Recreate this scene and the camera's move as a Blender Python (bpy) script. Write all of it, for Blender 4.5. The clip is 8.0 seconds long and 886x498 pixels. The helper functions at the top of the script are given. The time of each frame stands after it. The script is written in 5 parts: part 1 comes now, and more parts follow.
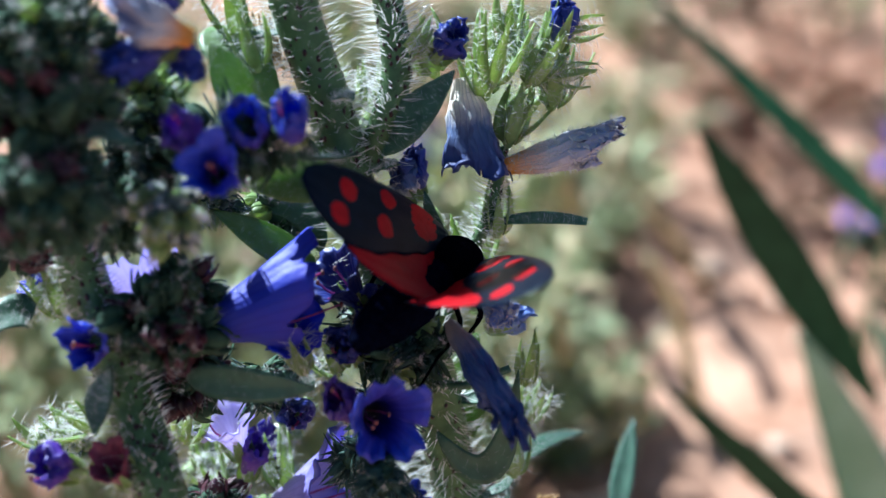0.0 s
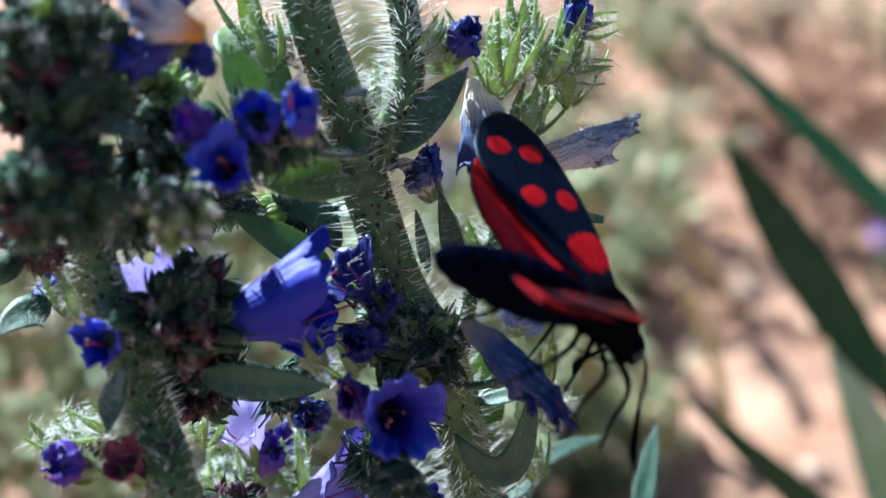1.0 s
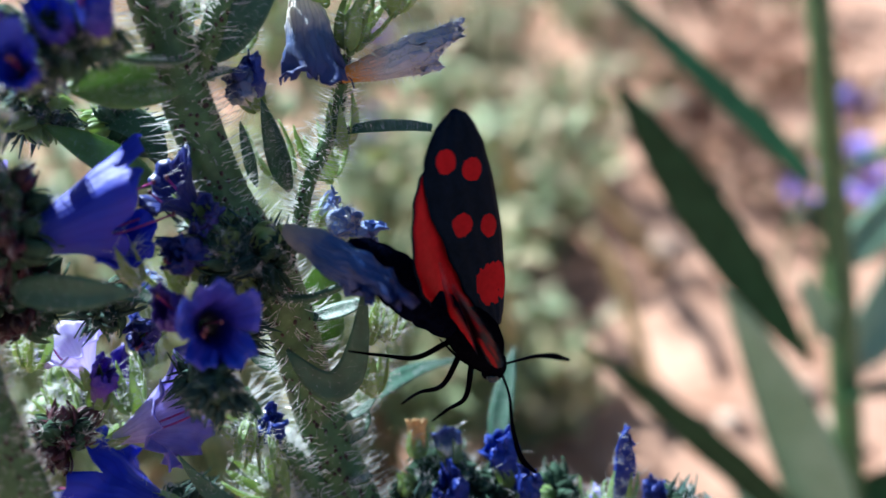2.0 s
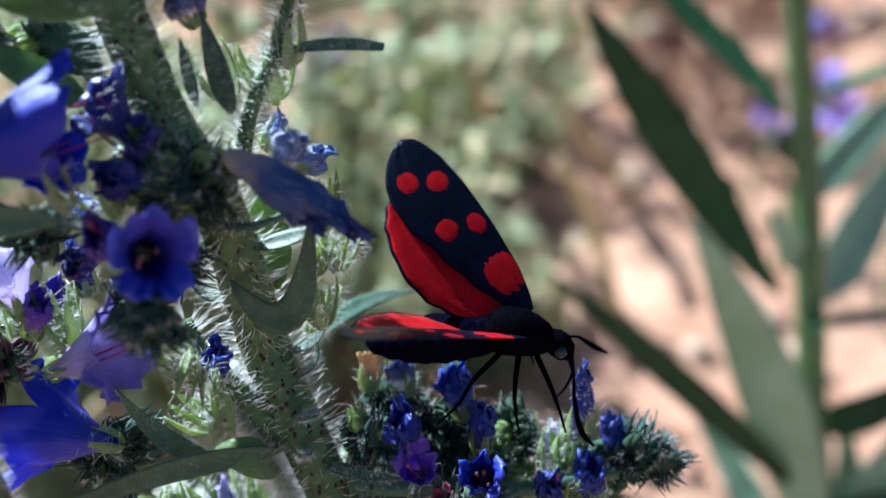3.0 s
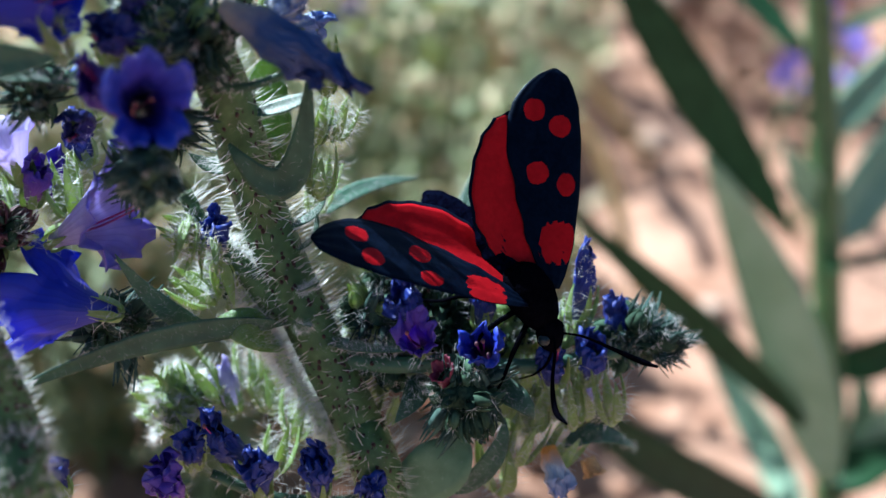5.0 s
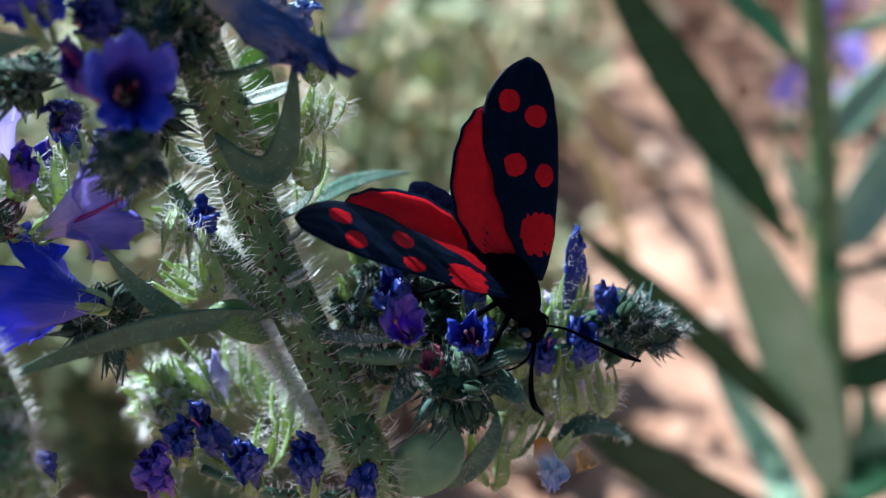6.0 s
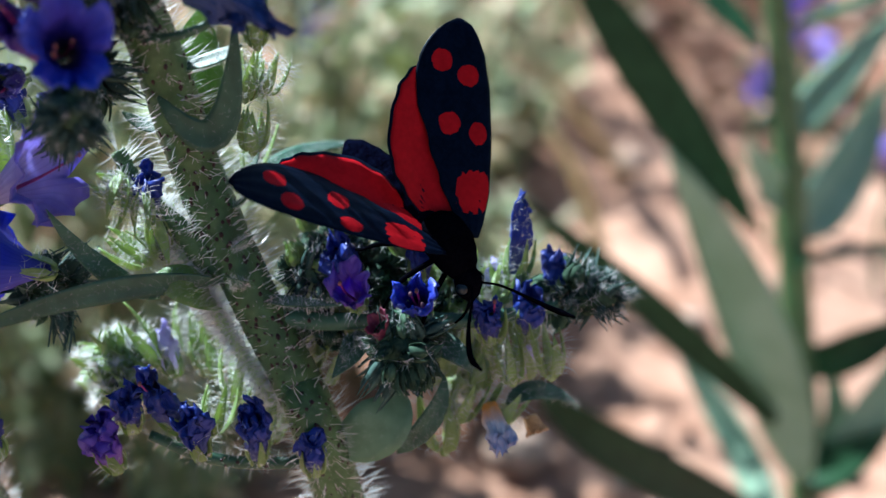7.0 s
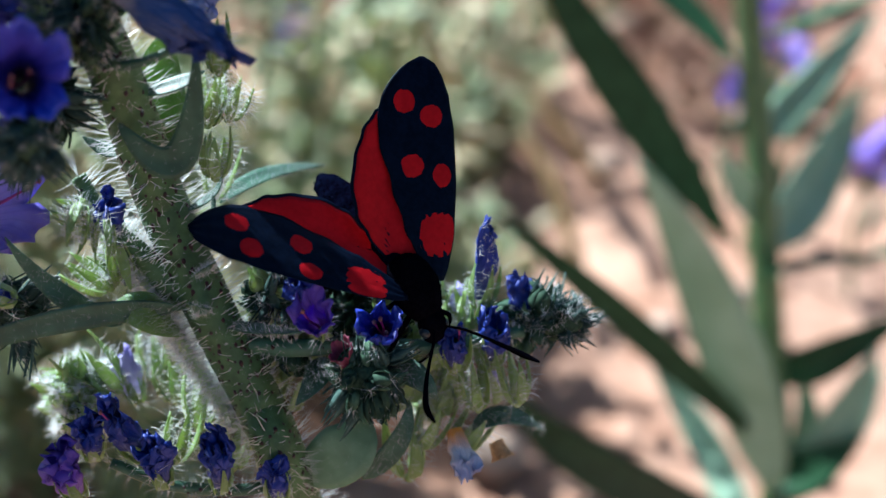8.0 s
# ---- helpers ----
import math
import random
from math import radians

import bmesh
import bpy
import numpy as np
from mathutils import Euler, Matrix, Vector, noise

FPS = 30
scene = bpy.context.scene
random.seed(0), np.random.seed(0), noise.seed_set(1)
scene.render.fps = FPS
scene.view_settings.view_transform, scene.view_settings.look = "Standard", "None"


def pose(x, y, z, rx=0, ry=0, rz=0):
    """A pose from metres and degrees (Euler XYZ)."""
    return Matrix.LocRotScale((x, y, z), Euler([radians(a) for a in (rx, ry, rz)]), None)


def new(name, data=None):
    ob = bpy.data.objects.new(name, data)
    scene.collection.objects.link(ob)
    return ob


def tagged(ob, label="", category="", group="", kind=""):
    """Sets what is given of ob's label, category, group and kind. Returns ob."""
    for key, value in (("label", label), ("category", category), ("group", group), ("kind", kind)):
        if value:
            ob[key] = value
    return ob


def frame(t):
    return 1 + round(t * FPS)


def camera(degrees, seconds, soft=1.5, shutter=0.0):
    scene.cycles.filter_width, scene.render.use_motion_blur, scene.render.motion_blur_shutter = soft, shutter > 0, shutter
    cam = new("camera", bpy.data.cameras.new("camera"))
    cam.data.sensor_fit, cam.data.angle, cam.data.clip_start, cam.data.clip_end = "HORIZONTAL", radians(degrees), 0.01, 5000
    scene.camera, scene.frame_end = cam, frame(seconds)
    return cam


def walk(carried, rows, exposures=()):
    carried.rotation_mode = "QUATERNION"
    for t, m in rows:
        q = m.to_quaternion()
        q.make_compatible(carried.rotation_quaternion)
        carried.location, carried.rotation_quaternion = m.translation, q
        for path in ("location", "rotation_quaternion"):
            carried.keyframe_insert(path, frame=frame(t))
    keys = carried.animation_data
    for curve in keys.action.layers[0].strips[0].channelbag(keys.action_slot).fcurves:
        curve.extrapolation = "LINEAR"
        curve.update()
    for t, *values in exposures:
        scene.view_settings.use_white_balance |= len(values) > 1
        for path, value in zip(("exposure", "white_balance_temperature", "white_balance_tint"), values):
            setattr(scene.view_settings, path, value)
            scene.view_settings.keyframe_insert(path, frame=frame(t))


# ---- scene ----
cam = camera(39.6, 8.0, soft=1.5, shutter=0.3)
cam.data.dof.use_dof, cam.data.dof.focus_distance, cam.data.dof.aperture_fstop = True, 0.0915, 20.0
METRES, EYE, TILT, LEAN, TURN = 0.05, 0.2, -25.0, 0.0, 0.0
ROWS = [
    (0, 0.0097, -0.0043, -0.0211, -0.460, 0.493, 0.760),
    (0.5, 0.0175, -0.0079, -0.0462, 0.529, 1.408, 0.813),
    (1, 0.0333, 0.0066, -0.0696, 1.031, 2.003, 1.160),
    (1.2, 0.0212, 0.0216, -0.0514, 0.087, 2.121, 0.717),
    (1.4, 0.1145, 0.0313, -0.0756, -0.629, 1.720, 1.995),
    (1.5, 0.1447, 0.0280, -0.0954, -0.872, 1.729, 2.188),
    (1.7, 0.1549, 0.0472, -0.1227, -1.562, 0.942, 1.960),
    (2, 0.2046, 0.0369, -0.1733, -1.416, 0.875, 2.532),
    (2.2, 0.2238, 0.0507, -0.1603, -1.762, 0.142, 2.400),
    (3.3, 0.2434, 0.1407, -0.2029, -2.863, -2.908, 2.091),
    (3.5, 0.3375, 0.1082, -0.2497, -2.505, -2.753, 2.428),
    (4, 0.3469, 0.1010, -0.2784, -2.759, -2.899, 2.596),
    (4.5, 0.3461, 0.0949, -0.2897, -2.329, -2.598, 2.419),
    (4.8, 0.2997, 0.0971, -0.3697, -1.617, -2.559, 2.114),
    (5, 0.2614, 0.1233, -0.3464, -1.721, -3.189, 1.884),
    (5.2, 0.3034, 0.1213, -0.3621, -1.330, -2.573, 1.900),
    (6.3, 0.2813, 0.1296, -0.4109, -1.520, -1.796, 2.591),
    (6.5, 0.2991, 0.1238, -0.3891, -1.753, -1.805, 2.333),
    (7, 0.3411, 0.1132, -0.4802, -2.182, -1.376, 2.931),
    (7.5, 0.3607, 0.1381, -0.4121, -2.753, -2.505, 2.560),
    (8, 0.3638, 0.1245, -0.4352, -3.214, -1.620, 2.852),
]
walk(cam, [(t, pose(0, 0, EYE, TILT, LEAN, TURN) @ pose(METRES * x, METRES * y, METRES * z, 90 + pitch, roll, yaw)) for t, x, y, z, yaw, pitch, roll in ROWS], [(0.0, 1.05, 5350, 1.4), (8.0, 1.05, 5350, 1.4)])

# ---- light ----
SUN_WAY = Vector((-0.50, 0.53, 0.685)).normalized()  # towards the sun
world = bpy.data.worlds.new("sky")
scene.world = world
world.use_nodes = True
wn, wl = world.node_tree.nodes, world.node_tree.links
sky = wn.new("ShaderNodeTexSky")
sky.sky_type, sky.sun_disc = "NISHITA", False
sky.sun_elevation = math.asin(SUN_WAY.z)
sky.sun_rotation = math.atan2(SUN_WAY.x, SUN_WAY.y)
wn["Background"].inputs["Strength"].default_value = 0.057
wl.new(sky.outputs[0], wn["Background"].inputs["Color"])
sun = new("sun", bpy.data.lights.new("sun", "SUN"))
sun.data.energy, sun.data.angle, sun.data.color = 7.5, radians(0.53), (1.0, 0.975, 0.93)
sun.rotation_euler = SUN_WAY.to_track_quat("Z", "Y").to_euler()


# ---- materials ----
def mat(name, base, dark, scale=300.0, rough=0.5, trans=0.0, glow=None, spec=0.4, bump=0.25, fine=4.0, metal=0.0, vary=0.12, contrast=0.25):
    """A surface whose colour wanders between two tones at two scales, with fine relief; trans: the share of light let through."""
    m = bpy.data.materials.new(name)
    m.use_nodes = True
    n, l = m.node_tree.nodes, m.node_tree.links
    p, out = n["Principled BSDF"], n["Material Output"]
    co = n.new("ShaderNodeTexCoord")
    info = n.new("ShaderNodeObjectInfo")
    big, small = n.new("ShaderNodeTexNoise"), n.new("ShaderNodeTexNoise")
    big.inputs["Scale"].default_value, big.inputs["Detail"].default_value = scale, 3
    small.inputs["Scale"].default_value, small.inputs["Detail"].default_value = scale * fine, 4
    for tex in (big, small):
        l.new(co.outputs["Object"], tex.inputs["Vector"])
    mix = n.new("ShaderNodeMath")
    mix.operation = "MULTIPLY_ADD"
    l.new(small.outputs["Fac"], mix.inputs[0])
    mix.inputs[1].default_value = 0.5
    half = n.new("ShaderNodeMath")
    half.operation, half.inputs[1].default_value = "MULTIPLY", 0.5
    l.new(big.outputs["Fac"], half.inputs[0])
    l.new(half.outputs[0], mix.inputs[2])
    ramp = n.new("ShaderNodeValToRGB")
    ramp.color_ramp.elements[0].position, ramp.color_ramp.elements[1].position = 0.5 - contrast / 2, 0.5 + contrast / 2
    ramp.color_ramp.elements[0].color, ramp.color_ramp.elements[1].color = (*dark, 1), (*base, 1)
    l.new(mix.outputs[0], ramp.inputs[0])
    hsv = n.new("ShaderNodeHueSaturation")
    span = n.new("ShaderNodeMapRange")
    span.inputs["To Min"].default_value, span.inputs["To Max"].default_value = 1 - vary, 1 + vary
    l.new(info.outputs["Random"], span.inputs["Value"])
    l.new(span.outputs[0], hsv.inputs["Value"])
    l.new(ramp.outputs[0], hsv.inputs["Color"])
    l.new(hsv.outputs[0], p.inputs["Base Color"])
    p.inputs["Roughness"].default_value, p.inputs["Specular IOR Level"].default_value, p.inputs["Metallic"].default_value = rough, spec, metal
    b = n.new("ShaderNodeBump")
    b.inputs["Strength"].default_value, b.inputs["Distance"].default_value = bump, 0.0002
    l.new(mix.outputs[0], b.inputs["Height"])
    l.new(b.outputs[0], p.inputs["Normal"])
    if trans:
        thin, join = n.new("ShaderNodeBsdfTranslucent"), n.new("ShaderNodeMixShader")
        join.inputs[0].default_value = trans
        if glow:
            thin.inputs["Color"].default_value = (*glow, 1)
        else:
            l.new(hsv.outputs[0], thin.inputs["Color"])
        l.new(p.outputs[0], join.inputs[1])
        l.new(thin.outputs[0], join.inputs[2])
        l.new(join.outputs[0], out.inputs["Surface"])
    return m


def petal_mat(name, tube, body, lobe, vein, rough=0.45, trans=0.35, crease=0.3, middle=0.5, purple=0.45, start=0.08):
    """A corolla: its colour runs from the tube to the lobes, with fine veins along it."""
    m = mat(name, body, body, 500, rough, trans, bump=0.35, vary=0.18)
    n, l = m.node_tree.nodes, m.node_tree.links
    hsv = next(x for x in n if x.type == "HUE_SAT")
    uv = n.new("ShaderNodeUVMap")
    uv.uv_map = "run"
    split = n.new("ShaderNodeSeparateXYZ")
    l.new(uv.outputs[0], split.inputs[0])
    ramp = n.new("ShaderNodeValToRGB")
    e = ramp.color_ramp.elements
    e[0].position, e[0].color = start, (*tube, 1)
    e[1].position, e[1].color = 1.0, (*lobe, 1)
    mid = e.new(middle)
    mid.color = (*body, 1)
    wob = n.new("ShaderNodeTexNoise")
    wob.inputs["Scale"].default_value = 900
    co = next(x for x in n if x.type == "TEX_COORD")
    l.new(co.outputs["Object"], wob.inputs["Vector"])
    shift = n.new("ShaderNodeMath")
    shift.operation, shift.inputs[1].default_value = "MULTIPLY_ADD", 0.25
    l.new(wob.outputs["Fac"], shift.inputs[0])
    less = n.new("ShaderNodeMath")
    less.operation, less.inputs[1].default_value = "SUBTRACT", 0.125
    l.new(split.outputs["Y"], less.inputs[0])
    l.new(less.outputs[0], shift.inputs[2])
    l.new(shift.outputs[0], ramp.inputs[0])
    wave = n.new("ShaderNodeMath")
    wave.operation, wave.inputs[1].default_value = "MULTIPLY", 157.0
    l.new(split.outputs["X"], wave.inputs[0])
    sine = n.new("ShaderNodeMath")
    sine.operation = "SINE"
    l.new(wave.outputs[0], sine.inputs[0])
    power = n.new("ShaderNodeMapRange")
    power.inputs["From Min"].default_value, power.inputs["From Max"].default_value = 0.55, 1.0
    power.inputs["To Max"].default_value = 0.28
    l.new(sine.outputs[0], power.inputs["Value"])
    veins = n.new("ShaderNodeMix")
    veins.data_type = "RGBA"
    l.new(power.outputs[0], veins.inputs["Factor"])
    l.new(ramp.outputs[0], veins.inputs["A"])
    veins.inputs["B"].default_value = (*vein, 1)
    patch = n.new("ShaderNodeTexNoise")
    patch.inputs["Scale"].default_value, patch.inputs["Detail"].default_value = 230, 3
    l.new(co.outputs["Object"], patch.inputs["Vector"])
    reach = n.new("ShaderNodeMapRange")
    reach.inputs["From Min"].default_value, reach.inputs["From Max"].default_value = 0.48, 0.68
    reach.inputs["To Max"].default_value = purple
    l.new(patch.outputs["Fac"], reach.inputs["Value"])
    blush = n.new("ShaderNodeMix")
    blush.data_type = "RGBA"
    l.new(reach.outputs[0], blush.inputs["Factor"])
    l.new(veins.outputs["Result"], blush.inputs["A"])
    blush.inputs["B"].default_value = (0.17, 0.035, 0.34, 1)
    l.new(blush.outputs["Result"], hsv.inputs["Color"])
    b = next(x for x in n if x.type == "BUMP")
    b.inputs["Strength"].default_value = crease
    ridge = n.new("ShaderNodeMath")
    ridge.operation, ridge.inputs[1].default_value = "MULTIPLY_ADD", 0.14
    l.new(sine.outputs[0], ridge.inputs[0])
    l.new(b.inputs["Height"].links[0].from_socket, ridge.inputs[2])
    l.new(ridge.outputs[0], b.inputs["Height"])
    return m


M_STEM = mat("stem_green", (0.092, 0.175, 0.064), (0.05, 0.10, 0.036), 260, 0.5, 0.14, vary=0.04)
# Pale tone that paints the sunlit edge of the stem.
M_LIT_EDGE = mat("pale_lit_edge", (0.44, 0.53, 0.33), (0.30, 0.40, 0.20), 400, 0.6, 0.35, vary=0.05)
M_LEAF = mat("leaf_green", (0.05, 0.12, 0.076), (0.028, 0.07, 0.046), 240, 0.5, 0.14, (0.20, 0.34, 0.10), vary=0.15)
M_GREYLEAF = mat("grey_green_leaf", (0.20, 0.32, 0.21), (0.12, 0.21, 0.13), 240, 0.6, 0.4, (0.30, 0.42, 0.24), vary=0.08)
M_FRESH = mat("fresh_leaf", (0.15, 0.26, 0.085), (0.085, 0.165, 0.045), 240, 0.45, 0.35, (0.30, 0.46, 0.12), vary=0.08)
# Pale sepals stand for sunlit clusters, the dark bud green for shaded ones.
M_SEPAL = mat("sepal_green_sunlit", (0.33, 0.45, 0.20), (0.18, 0.28, 0.10), 500, 0.45, 0.5, (0.42, 0.52, 0.18), vary=0.25)
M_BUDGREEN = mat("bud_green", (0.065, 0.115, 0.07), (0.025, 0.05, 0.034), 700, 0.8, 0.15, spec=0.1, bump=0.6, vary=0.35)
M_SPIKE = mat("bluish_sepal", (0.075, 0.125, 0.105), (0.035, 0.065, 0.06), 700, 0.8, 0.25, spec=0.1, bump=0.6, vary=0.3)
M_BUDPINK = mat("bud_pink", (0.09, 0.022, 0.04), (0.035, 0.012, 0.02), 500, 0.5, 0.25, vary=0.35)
M_PINK = mat("petal_rose", (0.30, 0.06, 0.11), (0.16, 0.03, 0.06), 500, 0.5, 0.35, vary=0.15)
M_HAIR = mat("bristle_white", (0.90, 0.91, 0.90), (0.80, 0.81, 0.80), 300, 0.22, 0.45, spec=0.8, bump=0.0, vary=0.05)


def see_through(m, share):
    """Lets that share of the light pass straight through, as through thin clear fibres."""
    n, l = m.node_tree.nodes, m.node_tree.links
    out = n["Material Output"]
    clear, join = n.new("ShaderNodeBsdfTransparent"), n.new("ShaderNodeMixShader")
    join.inputs[0].default_value = share
    l.new(out.inputs["Surface"].links[0].from_socket, join.inputs[1])
    l.new(clear.outputs[0], join.inputs[2])
    l.new(join.outputs[0], out.inputs["Surface"])


see_through(M_HAIR, 0.42)
M_SPECK = mat("speckle_brown", (0.035, 0.012, 0.012), (0.018, 0.007, 0.008), 700, 0.5)
M_BLUE = petal_mat("petal_blue", (0.16, 0.13, 0.48), (0.034, 0.05, 0.50), (0.045, 0.085, 0.62), (0.015, 0.012, 0.22), trans=0.4, purple=0.3)
# The near-black tube paints the shade inside the flower's throat.
M_MAIN = petal_mat("petal_blue_shaded_throat", (0.008, 0.006, 0.035), (0.015, 0.018, 0.24), (0.022, 0.046, 0.43), (0.01, 0.008, 0.11), trans=0.16, purple=0.14, start=0.3, middle=0.52)
M_VIOLET = petal_mat("petal_violet", (0.36, 0.20, 0.48), (0.13, 0.045, 0.42), (0.07, 0.045, 0.40), (0.05, 0.01, 0.20))
M_BELL = petal_mat("petal_bell", (0.07, 0.08, 0.48), (0.026, 0.042, 0.52), (0.028, 0.048, 0.58), (0.016, 0.018, 0.34), rough=0.55, trans=0.4, purple=0.15, crease=0.3)
# Lavender petals paled further to stand for sunlight coming through them.
M_PALE = petal_mat("petal_lavender_sunlit", (0.74, 0.69, 0.88), (0.68, 0.64, 0.90), (0.56, 0.52, 0.88), (0.40, 0.36, 0.70), trans=0.5, purple=0.25)
# Darker, less translucent copy of the indigo petals: shade put into the colour.
M_INDIGO_SHADED = petal_mat("petal_withered_shaded", (0.05, 0.06, 0.20), (0.013, 0.022, 0.16), (0.013, 0.026, 0.19), (0.01, 0.01, 0.08), crease=0.8, purple=0.15, trans=0.1)
M_SKY = petal_mat("petal_withered_pale_blue", (0.55, 0.62, 0.82), (0.32, 0.42, 0.78), (0.20, 0.29, 0.68), (0.12, 0.18, 0.5), trans=0.4, purple=0.0, crease=0.9)
M_INDIGO = petal_mat("petal_withered_indigo", (0.10, 0.12, 0.28), (0.024, 0.044, 0.29), (0.027, 0.055, 0.35), (0.014, 0.018, 0.13), crease=0.9, purple=0.1)
M_DRY = petal_mat("petal_withered_grey", (0.85, 0.80, 0.72), (0.10, 0.15, 0.31), (0.03, 0.045, 0.20), (0.04, 0.055, 0.16), rough=0.6, middle=0.55, start=0.24, purple=0.0, trans=0.3, crease=1.0)
M_STRAW = petal_mat("petal_withered_straw", (0.80, 0.36, 0.05), (0.70, 0.70, 0.76), (0.28, 0.33, 0.58), (0.20, 0.22, 0.38), rough=0.6, start=0.12, middle=0.45, purple=0.0, trans=0.3, crease=1.0)
M_HUSK = mat("dry_husk", (0.62, 0.42, 0.20), (0.35, 0.22, 0.10), 700, 0.6, 0.35, vary=0.2)
# Pale tube and body stand for the sunlit part of the flower.
M_LILAC = petal_mat("petal_lilac_sunlit", (0.62, 0.56, 0.84), (0.52, 0.48, 0.86), (0.17, 0.16, 0.64), (0.24, 0.21, 0.56), trans=0.45, middle=0.55, purple=0.2, crease=0.8)
M_STAMEN = mat("stamen_pink", (0.42, 0.06, 0.26), (0.30, 0.04, 0.2), 500, 0.4, 0.3)
M_ANTHER = mat("anther_dark", (0.16, 0.05, 0.06), (0.08, 0.03, 0.05), 700, 0.6)
M_BLACK = mat("moth_black", (0.0022, 0.0022, 0.004), (0.001, 0.001, 0.002), 900, 0.8, spec=0.0, bump=0.8)
M_ABDOMEN = mat("moth_blue_black", (0.002, 0.003, 0.010), (0.001, 0.001, 0.004), 900, 0.6, spec=0.0, bump=0.8)
M_WING = mat("wing_blue_black", (0.0022, 0.0045, 0.013), (0.001, 0.002, 0.006), 700, 0.42, spec=0.06, bump=0.08)
M_WING.node_tree.nodes["Principled BSDF"].inputs["Specular Tint"].default_value = (0.25, 0.6, 1.0, 1)
M_RED = mat("wing_red", (0.44, 0.007, 0.014), (0.31, 0.005, 0.010), 600, 0.35, 0.25, (0.7, 0.012, 0.02), spec=0.04, bump=0.12, vary=0.03)
M_EYE = mat("moth_eye", (0.008, 0.02, 0.03), (0.004, 0.008, 0.012), 900, 0.3, spec=0.3)
M_SOIL = mat("soil", (0.47, 0.28, 0.195), (0.235, 0.115, 0.07), 17, 0.9, spec=0.1, bump=1.0, fine=9, vary=0.0, contrast=0.22)
M_PEBBLE = mat("pebble", (0.62, 0.44, 0.33), (0.42, 0.27, 0.19), 60, 0.8, vary=0.3)
# Far leaves darkened as if shaded; the pale copy below as if sunlit.
M_FARLEAF = mat("far_leaf", (0.022, 0.064, 0.026), (0.012, 0.038, 0.014), 60, 0.5, 0.02, (0.08, 0.2, 0.06), spec=0.15, vary=0.12)
M_PALELEAF = mat("pale_lit_leaf", (0.35, 0.50, 0.345), (0.25, 0.38, 0.24), 60, 0.6, 0.2, (0.26, 0.36, 0.2), vary=0.1)
M_FARSTEM = mat("far_stem", (0.11, 0.18, 0.07), (0.06, 0.11, 0.04), 80, 0.5, vary=0.06)
M_HERB = mat("herb", (0.43, 0.475, 0.285), (0.28, 0.335, 0.18), 40, 0.6, 0.42, (0.50, 0.54, 0.26), vary=0.3)
M_DRYGRASS = mat("dry_grass", (0.62, 0.52, 0.32), (0.42, 0.33, 0.18), 60, 0.6, 0.3, vary=0.25)
M_RUST = mat("rusty_leaf", (0.52, 0.29, 0.19), (0.30, 0.15, 0.09), 60, 0.7, 0.3, vary=0.3)
M_FARVIOLET = mat("far_petal", (0.30, 0.20, 0.66), (0.20, 0.12, 0.5), 120, 0.5, 0.3, vary=0.2)

# ---- helpers of this scene: all lengths in millimetres ----
MM = 0.001
RNG = random.Random(7)
ORIGIN = {}


def v3(p):
    return Vector(p)


def thing(name, at, label, category, group="", kind=""):
    """An Empty at the base of a thing, at world millimetres."""
    ob = new(name)
    ob.empty_display_size = 0.002
    ob.location = v3(at) * MM
    ORIGIN[ob] = v3(at)
    return tagged(ob, label, category, group, kind)


def part(name, bm, material, parent=None, label="", at=None, smooth=True, kind=""):
    """Links a bmesh, or a tuple of points and faces, given in the space of the top thing's millimetres, as one mesh under parent."""
    me = bpy.data.meshes.new(name)
    if isinstance(bm, tuple):
        pts = np.asarray(bm[0], float).reshape(-1, 3)
        at = v3(pts[0] if at is None else at)
        me.from_pydata(((pts - np.array(at)) * MM).tolist(), [], bm[1])
    else:
        at = v3(at) if at is not None else (bm.verts[:][0].co.copy() if len(bm.verts) else Vector())
        for v in bm.verts:
            v.co = (v.co - at) * MM
        bm.normal_update()
        bm.to_mesh(me)
        bm.free()
    if smooth:
        me.polygons.foreach_set("use_smooth", [True] * len(me.polygons))
    me.materials.append(material)
    ob = new(name, me)
    ORIGIN[ob] = at
    if parent:
        ob.parent = parent
        ob.location = (at - ORIGIN[parent]) * MM
    else:
        ob.location = at * MM
    return tagged(ob, label, kind=kind)


def bezier(p0, p1, p2, s):
    """A curve from p0 to p2 that passes p1 at its middle."""
    c = 2 * p1 - (p0 + p2) / 2
    return p0 * (1 - s) ** 2 + c * 2 * s * (1 - s) + p2 * s * s


def smooth_line(points, steps=6):
    """Points of a smooth curve through the given ones."""
    p = [v3(q) for q in points]
    p = [2 * p[0] - p[1], *p, 2 * p[-1] - p[-2]]
    out = []
    for i in range(1, len(p) - 2):
        for k in range(steps):
            t = k / steps
            a, b, c, d = p[i - 1], p[i], p[i + 1], p[i + 2]
            out.append(0.5 * (2 * b + (c - a) * t + (2 * a - 5 * b + 4 * c - d) * t * t + (3 * b - a - 3 * c + d) * t ** 3))
    return out + [p[-2]]


def side_of(axis, hint=(0.2, -0.9, 0.4)):
    a = axis.normalized()
    e = v3(hint) - a * v3(hint).dot(a)
    if e.length < 1e-4:
        e = a.orthogonal()
    e.normalize()
    return e, a.cross(e)


